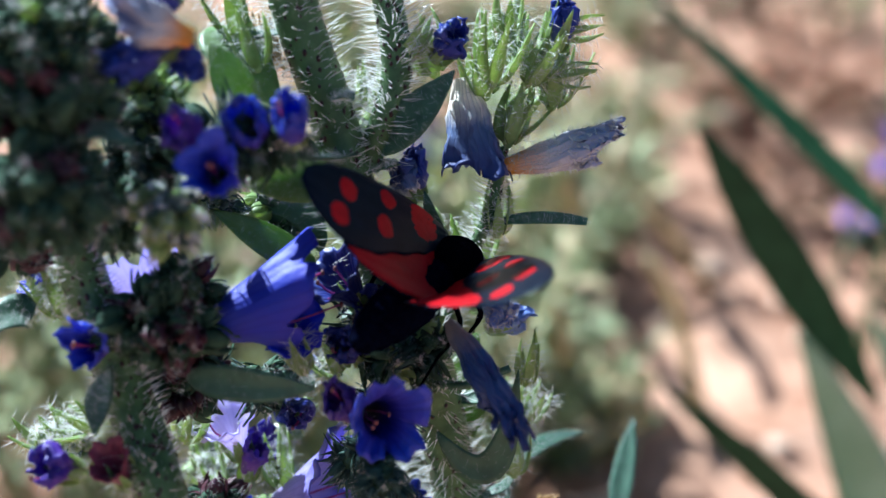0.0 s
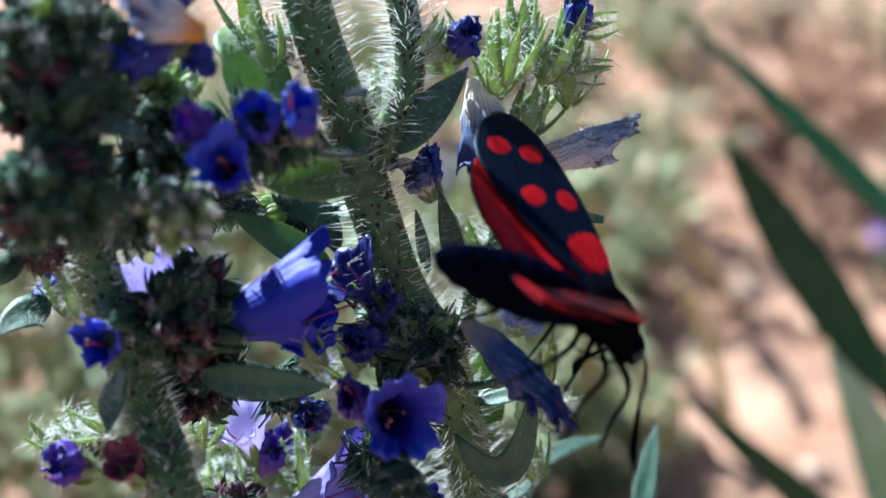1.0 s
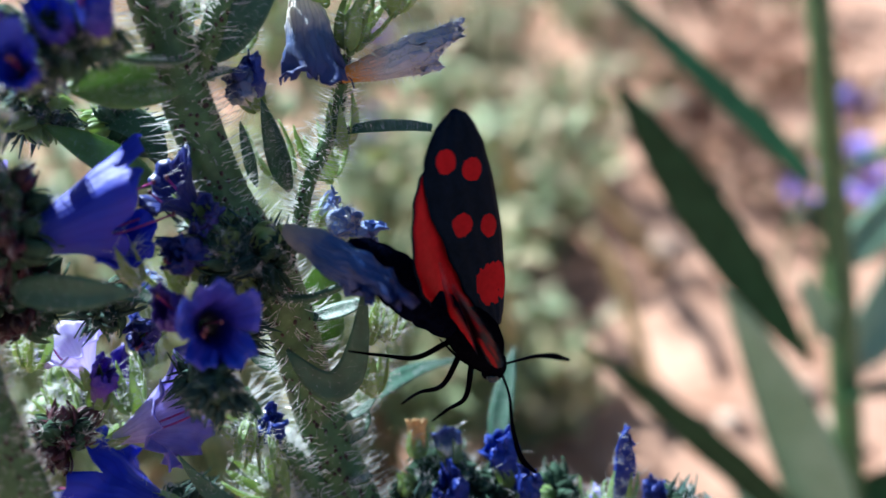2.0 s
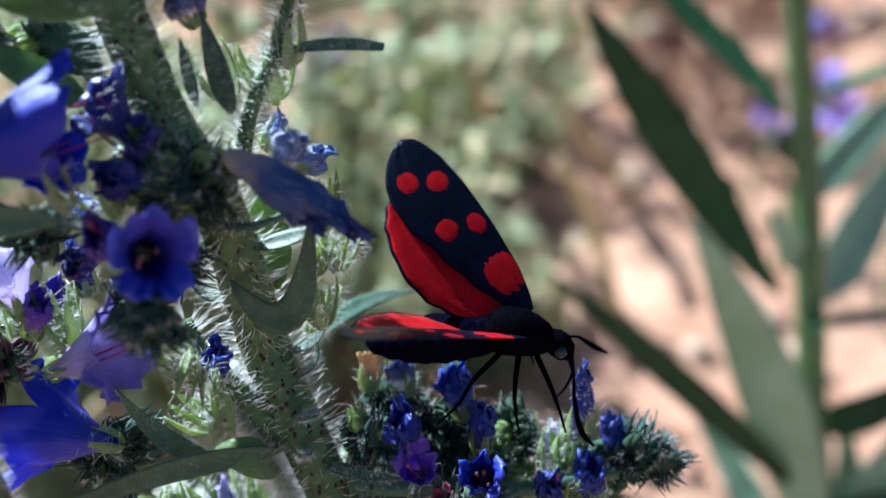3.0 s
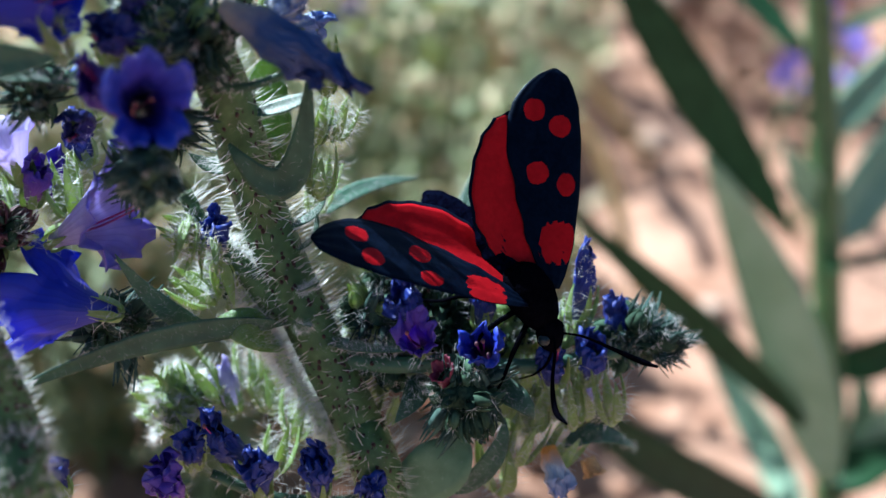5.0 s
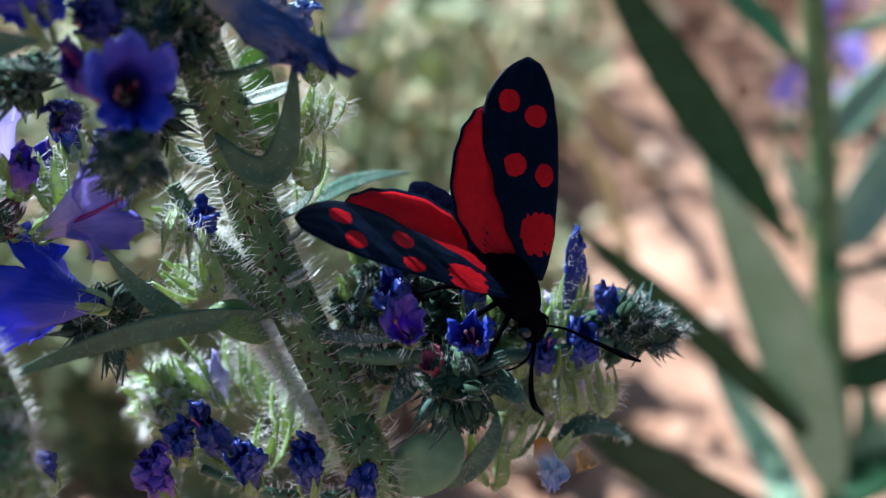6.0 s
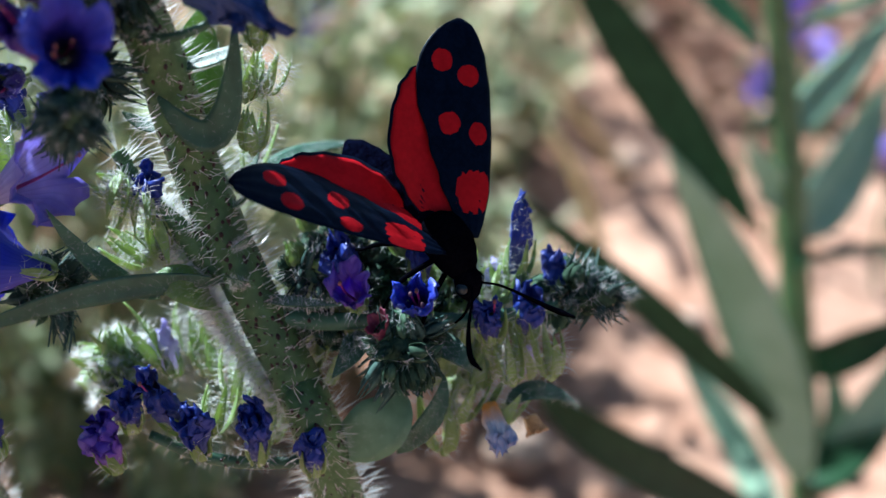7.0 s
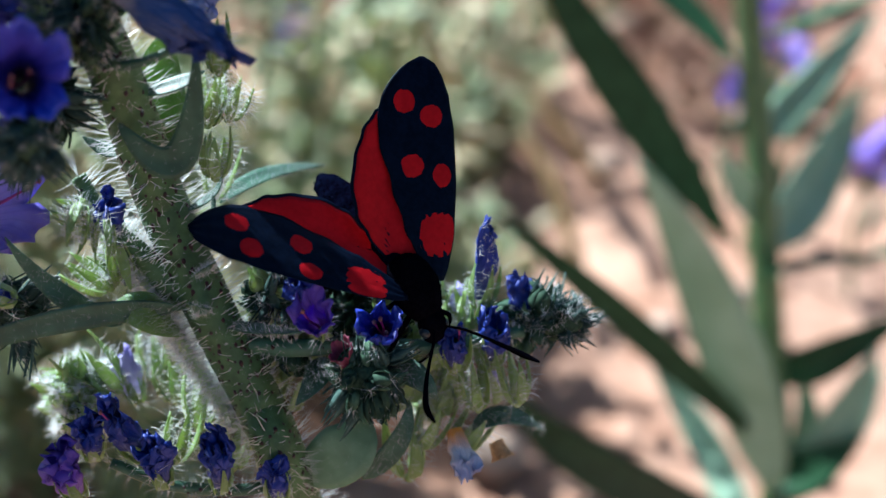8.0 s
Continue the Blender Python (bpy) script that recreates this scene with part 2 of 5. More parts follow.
def tube(points, radii, sides=10, steps=6, rough=0.0, seed=0):
    """A tapered tube along a smooth curve, closed at both ends."""
    line = smooth_line(points, steps) if steps else [v3(p) for p in points]
    bm = bmesh.new()
    rings = []
    e = None
    for i, c in enumerate(line):
        t = line[min(i + 1, len(line) - 1)] - line[max(i - 1, 0)]
        e, f = side_of(t, e if e else (0.2, -0.9, 0.4))
        s = i / (len(line) - 1) * (len(radii) - 1)
        k = min(int(s), len(radii) - 2)
        r = radii[k] + (radii[k + 1] - radii[k]) * (s - k)
        ring = []
        for j in range(sides):
            a = 2 * math.pi * j / sides
            rr = r * (1 + rough * noise.noise((c + v3((seed, j * 0.7, 0))) * 0.45))
            ring.append(bm.verts.new(c + (e * math.cos(a) + f * math.sin(a)) * rr))
        rings.append(ring)
    for a, b in zip(rings, rings[1:]):
        for j in range(sides):
            bm.faces.new((a[j], a[(j + 1) % sides], b[(j + 1) % sides], b[j]))
    bm.faces.new(rings[0][::-1])
    bm.faces.new(rings[-1])
    return bm


def blade(bm, p0, p1, p2, width, facing, fold=0.25, rows=12, cols=6, wave=0.0, thick=0.22, power=0.75, seed=0, blunt=0.0, turned=None):
    """Adds a leaf blade from p0 by p1 to p2 to bm; facing: roughly where its upper face looks."""
    p0, p1, p2 = v3(p0), v3(p1), v3(p2)
    top, low = [], []
    for i in range(rows + 1):
        s = i / rows
        c = bezier(p0, p1, p2, s)
        t = bezier(p0, p1, p2, min(s + 0.02, 1)) - bezier(p0, p1, p2, max(s - 0.02, 0))
        look_way = v3(facing) if turned is None else v3(facing).lerp(v3(turned), s * s * (3 - 2 * s))
        n, b = side_of(t, look_way)
        w = width / 2 * max(math.sin(math.pi * min(0.02 + s ** power * (0.98 - blunt * 0.18), 1)) ** 0.8, 0.04)
        ra, rb = [], []
        for j in range(cols + 1):
            x = 2 * j / cols - 1
            lift = abs(x) * fold * w + wave * width * math.sin(s * 9 + seed + x * 1.3) * abs(x) + 0.03 * width * noise.noise(v3((s * 6 + seed, x * 2, seed)))
            q = c + b * x * w + n * lift
            h = thick * (1 - 0.7 * abs(x)) * 0.5
            ra.append(bm.verts.new(q + n * h))
            rb.append(bm.verts.new(q - n * h))
        top.append(ra)
        low.append(rb)
    for i in range(rows):
        for j in range(cols):
            bm.faces.new((top[i][j], top[i][j + 1], top[i + 1][j + 1], top[i + 1][j]))
            bm.faces.new((low[i][j], low[i + 1][j], low[i + 1][j + 1], low[i][j + 1]))
        for j in (0, cols):
            q = (top[i][j], top[i + 1][j], low[i + 1][j], low[i][j])
            bm.faces.new(q if j == 0 else q[::-1])
    bm.faces.new([*top[0], *low[0][::-1]][::-1])
    bm.faces.new([*top[-1], *low[-1][::-1]])
    return bm


def spikes(roots, ways, lengths, radius=0.035, bend=0.45, rng=RNG):
    """Thin tapering bristles as points and faces: each from a root along a way, slightly bent."""
    pts, faces = [], []
    for p, w, ln in zip(roots, ways, lengths):
        w = w.normalized()
        e, f = side_of(w, (rng.uniform(-1, 1), rng.uniform(-1, 1), rng.uniform(-1, 1)))
        mid, tip = p + w * ln * 0.5, p + w * ln + e * ln * bend * rng.uniform(-1, 1)
        k = len(pts)
        for q, r in ((p, radius), (mid, radius * 0.75)):
            for j in range(3):
                a = 2.094 * j
                pts.append(q + (e * math.cos(a) + f * math.sin(a)) * r)
        pts.append(tip)
        for j in range(3):
            n = (j + 1) % 3
            faces += [(k + j, k + n, k + 3 + n, k + 3 + j), (k + 3 + j, k + 3 + n, k + 6)]
    return [tuple(q) for q in pts], faces


def fur_on(bm, count, low, high, tilt=(0, 0, 0.2), loose=0.5, radius=0.035, rng=RNG, bend=0.45):
    """Bristles on the faces of bm, standing off their normals."""
    bm.normal_update()
    faces = [f for f in bm.faces if f.calc_area() > 0]
    areas = [f.calc_area() for f in faces]
    roots, ways, lengths = [], [], []
    for f in rng.choices(faces, areas, k=count):
        vs = [v.co for v in f.verts]
        a, b = rng.random(), rng.random()
        if len(vs) == 4:
            p = (vs[0] * (1 - a) + vs[1] * a) * (1 - b) + (vs[3] * (1 - a) + vs[2] * a) * b
        else:
            p = f.calc_center_median()
        w = f.normal + v3((rng.gauss(0, 1), rng.gauss(0, 1), rng.gauss(0, 1))) * loose * 0.6 + v3(tilt)
        roots.append(p.copy()), ways.append(w), lengths.append(rng.uniform(low, high))
    return spikes(roots, ways, lengths, radius, bend, rng)


def corolla(base, mouth, r_mouth, r_base=0.6, lobe=0.3, flare=0.35, crumple=0.0, asym=0.15, seed=0, top=(0, 0.2, 1), curve=1.4, squash=1.0, around=45, along=14, thick=0.10, ruffle=0.09, close=0.0):
    """A five-lobed funnel from base to the middle of its mouth."""
    base, mouth = v3(base), v3(mouth)
    axis = mouth - base
    ln = axis.length
    e, f = side_of(axis, top)
    a = axis / ln
    if crumple >= 0.35 and not close:
        close, lobe = 0.4, lobe * 0.6
    bm = bmesh.new()
    uv = bm.loops.layers.uv.new("run")
    grid = []
    for i in range(along + 1):
        s = i / along
        ring = []
        for j in range(around):
            th = 2 * math.pi * j / around
            notch = (1 - abs(math.cos(2.5 * th))) ** 3.6
            fold = crumple * (math.sin(3 * th + seed * 1.7 + 3 * s) + 0.7 * math.sin(7 * th - seed + 5 * s)) * s
            r = r_base + (r_mouth - r_base) * s ** curve + flare * r_mouth * max(0.0, s - 0.72) ** 1.5 * 4
            r *= 1 + 0.35 * fold
            r *= 1 + close * (math.sin(math.pi * min(1.0, s * 1.15)) * 0.6 - (max(0.0, s - 0.55) / 0.45) ** 2)
            r *= 1 - 0.5 * crumple * s * s
            r *= 1 - lobe * 0.75 * notch * s ** 3
            r *= 1 - 0.10 * (0.5 - 0.5 * math.cos(5 * th)) * s ** 3
            z = ln * s * (1 + asym * math.cos(th) * s - lobe * notch * s ** 4) + crumple * ln * 0.10 * fold
            q = base + a * z + (e * math.cos(th) + f * math.sin(th) * squash) * r
            q += v3((noise.noise(q * 0.6 + v3((seed, 0, 0))), noise.noise(q * 0.6 + v3((0, seed, 9))), noise.noise(q * 0.6 + v3((5, 0, seed))))) * (0.10 + crumple * 1.1) * s * r_mouth * 0.6
            if crumple > 0.2:
                k = q * 1.7 + v3((seed * 3.3, 1, 2))
                q += v3((noise.noise(k), noise.noise(k + v3((7, 3, 1))), noise.noise(k + v3((2, 9, 4))))) * crumple * 1.3 * s
                k *= 2.2
                q += v3((noise.noise(k), noise.noise(k + v3((3, 8, 5))), noise.noise(k + v3((6, 1, 9))))) * crumple * 0.5 * s
            lip = max(0.0, s - 0.6) / 0.4
            q += (a * math.sin(11 * th + seed) + e * math.sin(13 * th + 2 * seed) * 0.7) * ruffle * r_mouth * lip * lip
            ring.append(bm.verts.new(q))
        grid.append(ring)
    back = []
    for i in range(along + 1):
        row = []
        for j in range(around):
            q = grid[i][j].co
            t = grid[min(i + 1, along)][j].co - grid[max(i - 1, 0)][j].co
            w = grid[i][(j + 1) % around].co - grid[i][j - 1].co
            n = t.cross(w)
            row.append(bm.verts.new(q + n.normalized() * thick if n.length > 1e-6 else q.copy()))
        back.append(row)
    for rows, flip in ((grid, False), (back, True)):
        for i in range(along):
            for j in range(around):
                k = (j + 1) % around
                ring = [(rows[i][j], j, i), (rows[i][k], j + 1, i), (rows[i + 1][k], j + 1, i + 1), (rows[i + 1][j], j, i + 1)]
                ring = ring[::-1] if flip else ring
                face = bm.faces.new([q[0] for q in ring])
                for loop, (_, x, y) in zip(face.loops, ring):
                    loop[uv].uv = (x / around, y / along)
    for j in range(around):
        k = (j + 1) % around
        face = bm.faces.new((grid[along][j], grid[along][k], back[along][k], back[along][j]))
        for loop in face.loops:
            loop[uv].uv = (j / around, 1)
    bm.normal_update()
    return bm


def sepal_ring(parent, base, way, length, width, count=5, spread=0.35, seed=0, curl=0.10, hairs=60, material=None):
    """A calyx of narrow pointed sepals round a way, each a piece of its own under parent, with their bristles."""
    base, way = v3(base), v3(way).normalized()
    rng = random.Random(seed)
    e, f = side_of(way)
    pts, faces = [], []
    for j in range(count):
        a = 2 * math.pi * (j + rng.uniform(-0.25, 0.25)) / count
        out = e * math.cos(a) + f * math.sin(a)
        ln = length * rng.uniform(0.75, 1.15)
        p0 = base + out * width * 0.3
        lean = spread * rng.uniform(0.5, 1.5)
        p2 = base + way * ln + out * (ln * lean + width * 0.2)
        p1 = p0 * 0.55 + p2 * 0.45 + out * ln * curl * rng.uniform(0.2, 1.0)
        bm = blade(bmesh.new(), p0, p1, p2, width * rng.uniform(0.5, 0.8), out, 0.5, 8, 4, thick=0.16, power=0.62, seed=seed + j)
        more = fur_on(bm, max(7, int(hairs * 1.2) // count), 0.5, 1.7, loose=0.6, radius=0.024, rng=rng)
        k = len(pts)
        pts += more[0]
        faces += [tuple(i + k for i in q) for q in more[1]]
        part("sepal", bm, material or M_SEPAL, parent, at=p0)
    part("bristles", (pts, faces), M_HAIR, parent, at=base, kind="stuff", smooth=False)


def flower(plant, base, mouth, r, material, label, seed=0, calyx=3.2, stamen=0, reach=1.3, hairs=60, sepal_mat=None, top=(0, 0.2, 1), way=None, down=0, **shape):
    """A flower as a part of its plant, with calyx, bristles and stamens under it."""
    base, mouth = v3(base), v3(mouth)
    bm = corolla(base, mouth, r, seed=seed, top=top, **shape)
    fuzz = fur_on(bm, down, 0.25, 0.7, loose=0.9, radius=0.03, rng=random.Random(seed + 9)) if down else None
    fl = part("flower", bm, material, plant, label, at=base)
    if fuzz:
        part("bristles", fuzz, M_HAIR, fl, "fine white down", at=base, kind="stuff", smooth=False)
    axis = (mouth - base).normalized()
    if calyx:
        sepal_ring(fl, base - axis * 0.8, v3(way) if way else axis, calyx, 1.25, 5, 0.2, seed, hairs=hairs, material=sepal_mat)
    rng = random.Random(seed + 50)
    e, f = side_of(axis, top)
    for k in range(stamen):
        a = rng.uniform(0, 6.28)
        off = e * math.cos(a) * 0.35 * r - e * 0.25 * r + f * math.sin(a) * 0.35 * r
        p0 = base + axis * 1.0
        tip = base + (mouth - base) * rng.uniform(reach - 0.2, reach) + off
        mid = (p0 + tip) / 2 + off * 0.3
        st = part("stamen", tube([p0, mid, tip], [0.10, 0.09, 0.07], 5, 4), M_STAMEN, fl, "pink stamen", at=p0)
        knob = bmesh.new()
        bmesh.ops.create_icosphere(knob, subdivisions=1, radius=0.17, matrix=Matrix.Translation(tip) @ Matrix.Diagonal((1.0, 1.0, 1.5, 1)))
        for face in knob.faces:
            face.smooth = True
        part("anther", knob, M_ANTHER, fl, "dark anther", at=tip)
    return fl


def leaf(plant, p0, p1, p2, width, facing=(0, -0.6, 0.8), label="", hairs=120, material=None, name="leaf", **shape):
    bm = blade(bmesh.new(), p0, p1, p2, width, facing, **shape)
    fur = fur_on(bm, hairs * 4, 0.2, 0.7, tilt=(0, 0, 0.1), loose=0.5, radius=0.009, bend=0.2) if hairs else None
    lf = part(name, bm, material or M_LEAF, plant, label, at=p0)
    if fur:
        part("bristles", fur, M_HAIR, lf, at=p0, kind="stuff", smooth=False)
    return lf


def stalk(plant, points, radii, name="stem", label="", density=9.0, specks=3.2, low=0.7, high=2.8, seed=0, sides=18, material=None):
    """A bristly, dark-speckled stem as a part of its plant."""
    bm = tube(points, radii, sides, 7, rough=0.06, seed=seed)
    bm.normal_update()
    area = sum(f.calc_area() for f in bm.faces)
    rng = random.Random(seed + 3)
    fur = fur_on(bm, int(area * density * 0.5), low, high, loose=0.22, radius=0.036, rng=rng, bend=0.2)
    fine = fur_on(bm, int(area * density * 0.5), 0.15, 0.45, loose=0.5, radius=0.007, rng=rng)
    faces = [f for f in bm.faces if len(f.verts) == 4]
    dots = bmesh.new()
    for f in rng.choices(faces, [q.calc_area() for q in faces], k=int(area * specks * 0.35)):
        vs = [v.co for v in f.verts]
        a, b = rng.random(), rng.random()
        p = (vs[0] * (1 - a) + vs[1] * a) * (1 - b) + (vs[3] * (1 - a) + vs[2] * a) * b
        r = rng.choice((0.07, 0.10, 0.13, 0.17, 0.2))
        m = Matrix.Translation(p) @ f.normal.to_track_quat("Z", "Y").to_matrix().to_4x4() @ Matrix.Diagonal((r, r * rng.uniform(1, 1.6), 0.07, 1))
        bmesh.ops.create_icosphere(dots, subdivisions=1, radius=1, matrix=m)
    st = part(name, bm, material or M_STEM, plant, label, at=points[0])
    part("bristles", fur, M_HAIR, st, "stiff white bristles", at=points[0], kind="stuff", smooth=False)
    part("down", fine, M_HAIR, st, "short white down", at=points[0], kind="stuff", smooth=False)
    part("speckling", dots, M_SPECK, st, "dark red-brown speckles", at=points[0], kind="stuff")
    return st


def bud_mesh(name, material, seed, fat=0.42, sepal=5, low=0.95, high=1.25, wide=0.48):
    """A unit bud along +z: a pointed body wrapped in sepals."""
    bm = bmesh.new()
    rings = []
    for i in range(7):
        s = i / 6
        r = fat * math.sin(math.pi * min(0.08 + s * 0.9, 1)) ** 0.8
        rings.append([bm.verts.new((r * math.cos(a * 1.0472), r * math.sin(a * 1.0472), s)) for a in range(6)])
    for a, b in zip(rings, rings[1:]):
        for j in range(6):
            bm.faces.new((a[j], a[(j + 1) % 6], b[(j + 1) % 6], b[j]))
    bm.faces.new(rings[0][::-1])
    bm.faces.new(rings[-1])
    me = bpy.data.meshes.new(name)
    rng = random.Random(seed)
    for j in range(sepal):
        a = 6.283 * j / sepal
        out = v3((math.cos(a), math.sin(a), 0))
        blade(bm, out * 0.25, out * (fat + 0.06) + v3((0, 0, 0.55)), out * rng.uniform(0.15, 0.45) + v3((0, 0, rng.uniform(low, high))), wide, out, 0.3, 5, 2, thick=0.07, power=0.6)
    for v in bm.verts:
        v.co *= MM
    bm.to_mesh(me)
    bm.free()
    me.polygons.foreach_set("use_smooth", [True] * len(me.polygons))
    me.materials.append(material)
    return me


# kinds differ in painted light: sepal pale as if sunlit, green dark as if shaded
BUDS = {k: [bud_mesh("bud_" + k, m, i) for i in range(3)] for k, m in (("green", M_BUDGREEN), ("sepal", M_SEPAL), ("pink", M_BUDPINK))}
BUDS["spike"] = [bud_mesh("bud_spike", M_SPIKE, i, 0.3, 5, 1.15, 1.8, 0.34) for i in range(4)]


def cluster(plant, centre, radii, count, kinds, label, seed=0, size=(1.6, 2.6), outward=(0, 0, 0.3), hairs=200, hair=(0.5, 1.4), wool=0.014):
    """A crowded cyme: a short core with buds standing off it all round."""
    centre = v3(centre)
    rng = random.Random(seed)
    count, size = int(count * 1.4), (size[0] * 0.72, size[1] * 0.84)
    core = bmesh.new()
    bmesh.ops.create_icosphere(core, subdivisions=3, radius=1, matrix=Matrix.Translation(centre) @ Matrix.Diagonal((radii[0] * 0.62, radii[1] * 0.62, radii[2] * 0.62, 1)))
    for v in core.verts:
        v.co += (v.co - centre) * 0.25 * noise.noise(v.co * 0.7)
    roots, ways, lengths = [], [], []
    cl = part("cyme", core, M_BUDGREEN, plant, label, at=centre)
    for k in range(count):
        z = 1 - 2 * (k + 0.5) / count
        a = 2.39996 * k + rng.uniform(-0.3, 0.3)
        d = v3((math.sqrt(1 - z * z) * math.cos(a), math.sqrt(1 - z * z) * math.sin(a), z))
        p = v3((d.x * radii[0], d.y * radii[1], d.z * radii[2])) * rng.uniform(0.5, 0.78)
        way = (d + v3(outward) + v3((rng.gauss(0, 0.55), rng.gauss(0, 0.55), rng.gauss(0, 0.55)))).normalized()
        s = rng.uniform(*size)
        ob = new("bud", rng.choice(BUDS[rng.choice(kinds)]))
        ob.parent = cl
        ob.matrix_basis = Matrix.LocRotScale(p * MM, way.to_track_quat("Z", "Y"), (s, s, s * rng.uniform(1.0, 1.35)))
        for _ in range(max(4, hairs * 5 // count)):
            roots.append(centre + p + way * s * rng.uniform(0.3, 1.2))
            ways.append(way + v3((rng.gauss(0, 0.8), rng.gauss(0, 0.8), rng.gauss(0, 0.8))))
            lengths.append(rng.uniform(*hair))
    part("bristles", spikes(roots, ways, lengths, wool, rng=rng), M_HAIR, cl, at=centre, kind="stuff", smooth=False)
    return cl


# ---- ground and distance ----
def ground():
    """Bare sandy soil, finely uneven nearby and flat towards the horizon."""
    n = 190
    line = [math.copysign((abs(i) / n) ** 3.2 * 60 + abs(i) / n * 0.9, i) for i in range(-n, n + 1)]
    pts, faces = [], []
    for y in line:
        for x in line:
            d = math.hypot(x, y)
            near = 1 / (1 + (d / 1.5) ** 2)
            p = v3((x, y, 0))
            z = near * (0.010 * noise.noise(p * 7) + 0.006 * noise.noise(p * 22) + 0.003 * noise.noise(p * 60))
            pts.append(((x) * 1000, (y + 0.35) * 1000, z * 1000 - 4))
    w = len(line)
    for j in range(w - 1):
        for i in range(w - 1):
            faces.append((j * w + i, j * w + i + 1, (j + 1) * w + i + 1, (j + 1) * w + i))
    g = part("ground", (pts, faces), M_SOIL, None, "sunlit sandy orange-brown bare soil", at=(0, 350, 0))
    return tagged(g, category="ground", kind="structure")


GROUND = ground()


def pebbles():
    pts, faces = [], []
    rng = random.Random(11)
    for _ in range(900):
        x, y = rng.uniform(-350, 600), rng.uniform(180, 1100)
        r = rng.choice((2, 3, 3, 4, 5, 7, 10)) * rng.uniform(0.7, 1.3)
        bm = bmesh.new()
        bmesh.ops.create_icosphere(bm, subdivisions=1, radius=1)
        k = len(pts)
        sx, sy, sz = r, r * rng.uniform(0.6, 1), r * rng.uniform(0.4, 0.7)
        a = rng.uniform(0, 6.28)
        for v in bm.verts:
            q = v.co * (1 + 0.25 * noise.noise(v.co * 1.5 + v3((x, y, 0))))
            pts.append((x + (q.x * sx) * math.cos(a) - q.y * sy * math.sin(a), y + q.x * sx * math.sin(a) + q.y * sy * math.cos(a), q.z * sz - 2 + sz * 0.3))
        faces += [tuple(k + v.index for v in f.verts) for f in bm.faces]
        bm.free()
    p = part("gravel", (pts, faces), M_PEBBLE, None, "scattered small pinkish-beige stones and clods", at=(0, 350, 0))
    return tagged(p, category="gravel", kind="stuff")


pebbles()


def far_leaf(plant, p0, p1, p2, width, facing=(-0.3, -0.7, 0.6), label="", material=None, **shape):
    return leaf(plant, p0, p1, p2, width, facing, label, 0, material or M_FARLEAF, rows=18, thick=0.7, power=shape.pop("power", 0.8), **shape)


# the tall leafy plant behind
TALL_BASE = (94.0, 179.5, -4.0)
tall = thing("tall_weed", TALL_BASE, "tall leafy green weed with long narrow leaves", "plant")
tall_line = [TALL_BASE, (92.9, 184.5, 34.1), (92.0, 190.6, 51.0), (89.7, 193.3, 72.0), (87.8, 196.7, 92.3), (85.5, 201.1, 113.3), (82.7, 202.9, 132.7), (78.3, 208.4, 164.9)]
part("stem", tube(tall_line, [3.4, 3.0, 2.9, 2.8, 2.6, 2.4, 2.2, 1.6], 14, 6), M_FARSTEM, tall, at=TALL_BASE)
# One leaf built as two, its shaded and lit halves in different colours.
far_leaf(tall, (83.0, 193.8, 77.0), (63.0, 195.5, 105.6), (45.4, 198.0, 132.2), 9.2, (-0.5, -0.4, 0.75), "long dark green lance-shaped leaf with shade in its colour", fold=0.12, turned=(0.35, -0.8, -0.55), power=1.0)
far_leaf(tall, (91.4, 180.0, 29.8), (78.6, 182.0, 67.1), (63.4, 186.0, 97.5), 12.5, (-0.5, -0.8, 0.3), "lit lower half of the long leaf, built apart and paler", M_PALELEAF, fold=0.1, power=0.75)
far_leaf(tall, (88.8, 182.3, 40.2), (60.1, 175.3, 72.7), (36.7, 171.8, 96.3), 5.8, (-0.2, -0.9, 0.3), "narrow green leaf")
far_leaf(tall, (82.3, 199.4, 109.8), (68.8, 218.6, 122.6), (42.1, 243.8, 145.4), 6.5, (0.2, -0.6, 0.75), "narrow green leaf")
far_leaf(tall, (87.0, 201.0, 113.2), (95.1, 196.9, 116.9), (107.6, 194.2, 123.7), 7.0, (0.1, 0.0, 1), "leaf seen edge-on")
far_leaf(tall, (88.0, 197.2, 95.4), (98.0, 205.3, 101.0), (114.2, 216.2, 112.4), 7.5, (0.3, -0.5, 0.8), "pale leaf with sunlight in its colour", M_PALELEAF)
far_leaf(tall, (88.5, 190.2, 71.4), (95.9, 186.3, 75.4), (109.9, 181.9, 79.1), 6.0, (0.0, 0.1, 1))
far_leaf(tall, (92.8, 190.3, 50.5), (100.8, 186.9, 55.5), (115.9, 185.8, 65.4), 8.0, (0.0, -0.9, 0.35), "dark green leaf")
far_leaf(tall, (90.7, 197.4, 74.5), (105.6, 215.5, 77.9), (120.7, 233.4, 91.9), 11.0, (0.2, -0.8, 0.5), "pale leaf with sunlight in its colour", M_PALELEAF)
far_leaf(tall, (88.3, 195.5, 81.5), (83.8, 193.2, 87.5), (78.7, 192.5, 96.3), 6.0, (-0.2, -0.7, 0.7), "pale leaf with sunlight in its colour", M_PALELEAF)
far_leaf(tall, (91.0, 182.6, 35.7), (105.5, 191.3, 32.1), (121.6, 206.1, 40.1), 10.0, (-0.1, -0.7, 0.7), "pale leaf with sunlight in its colour", M_PALELEAF)
far_leaf(tall, (90.7, 183.5, 31.8), (96.4, 179.3, 34.8), (106.3, 178.0, 44.1), 9.0, (-0.1, -0.6, 0.7))
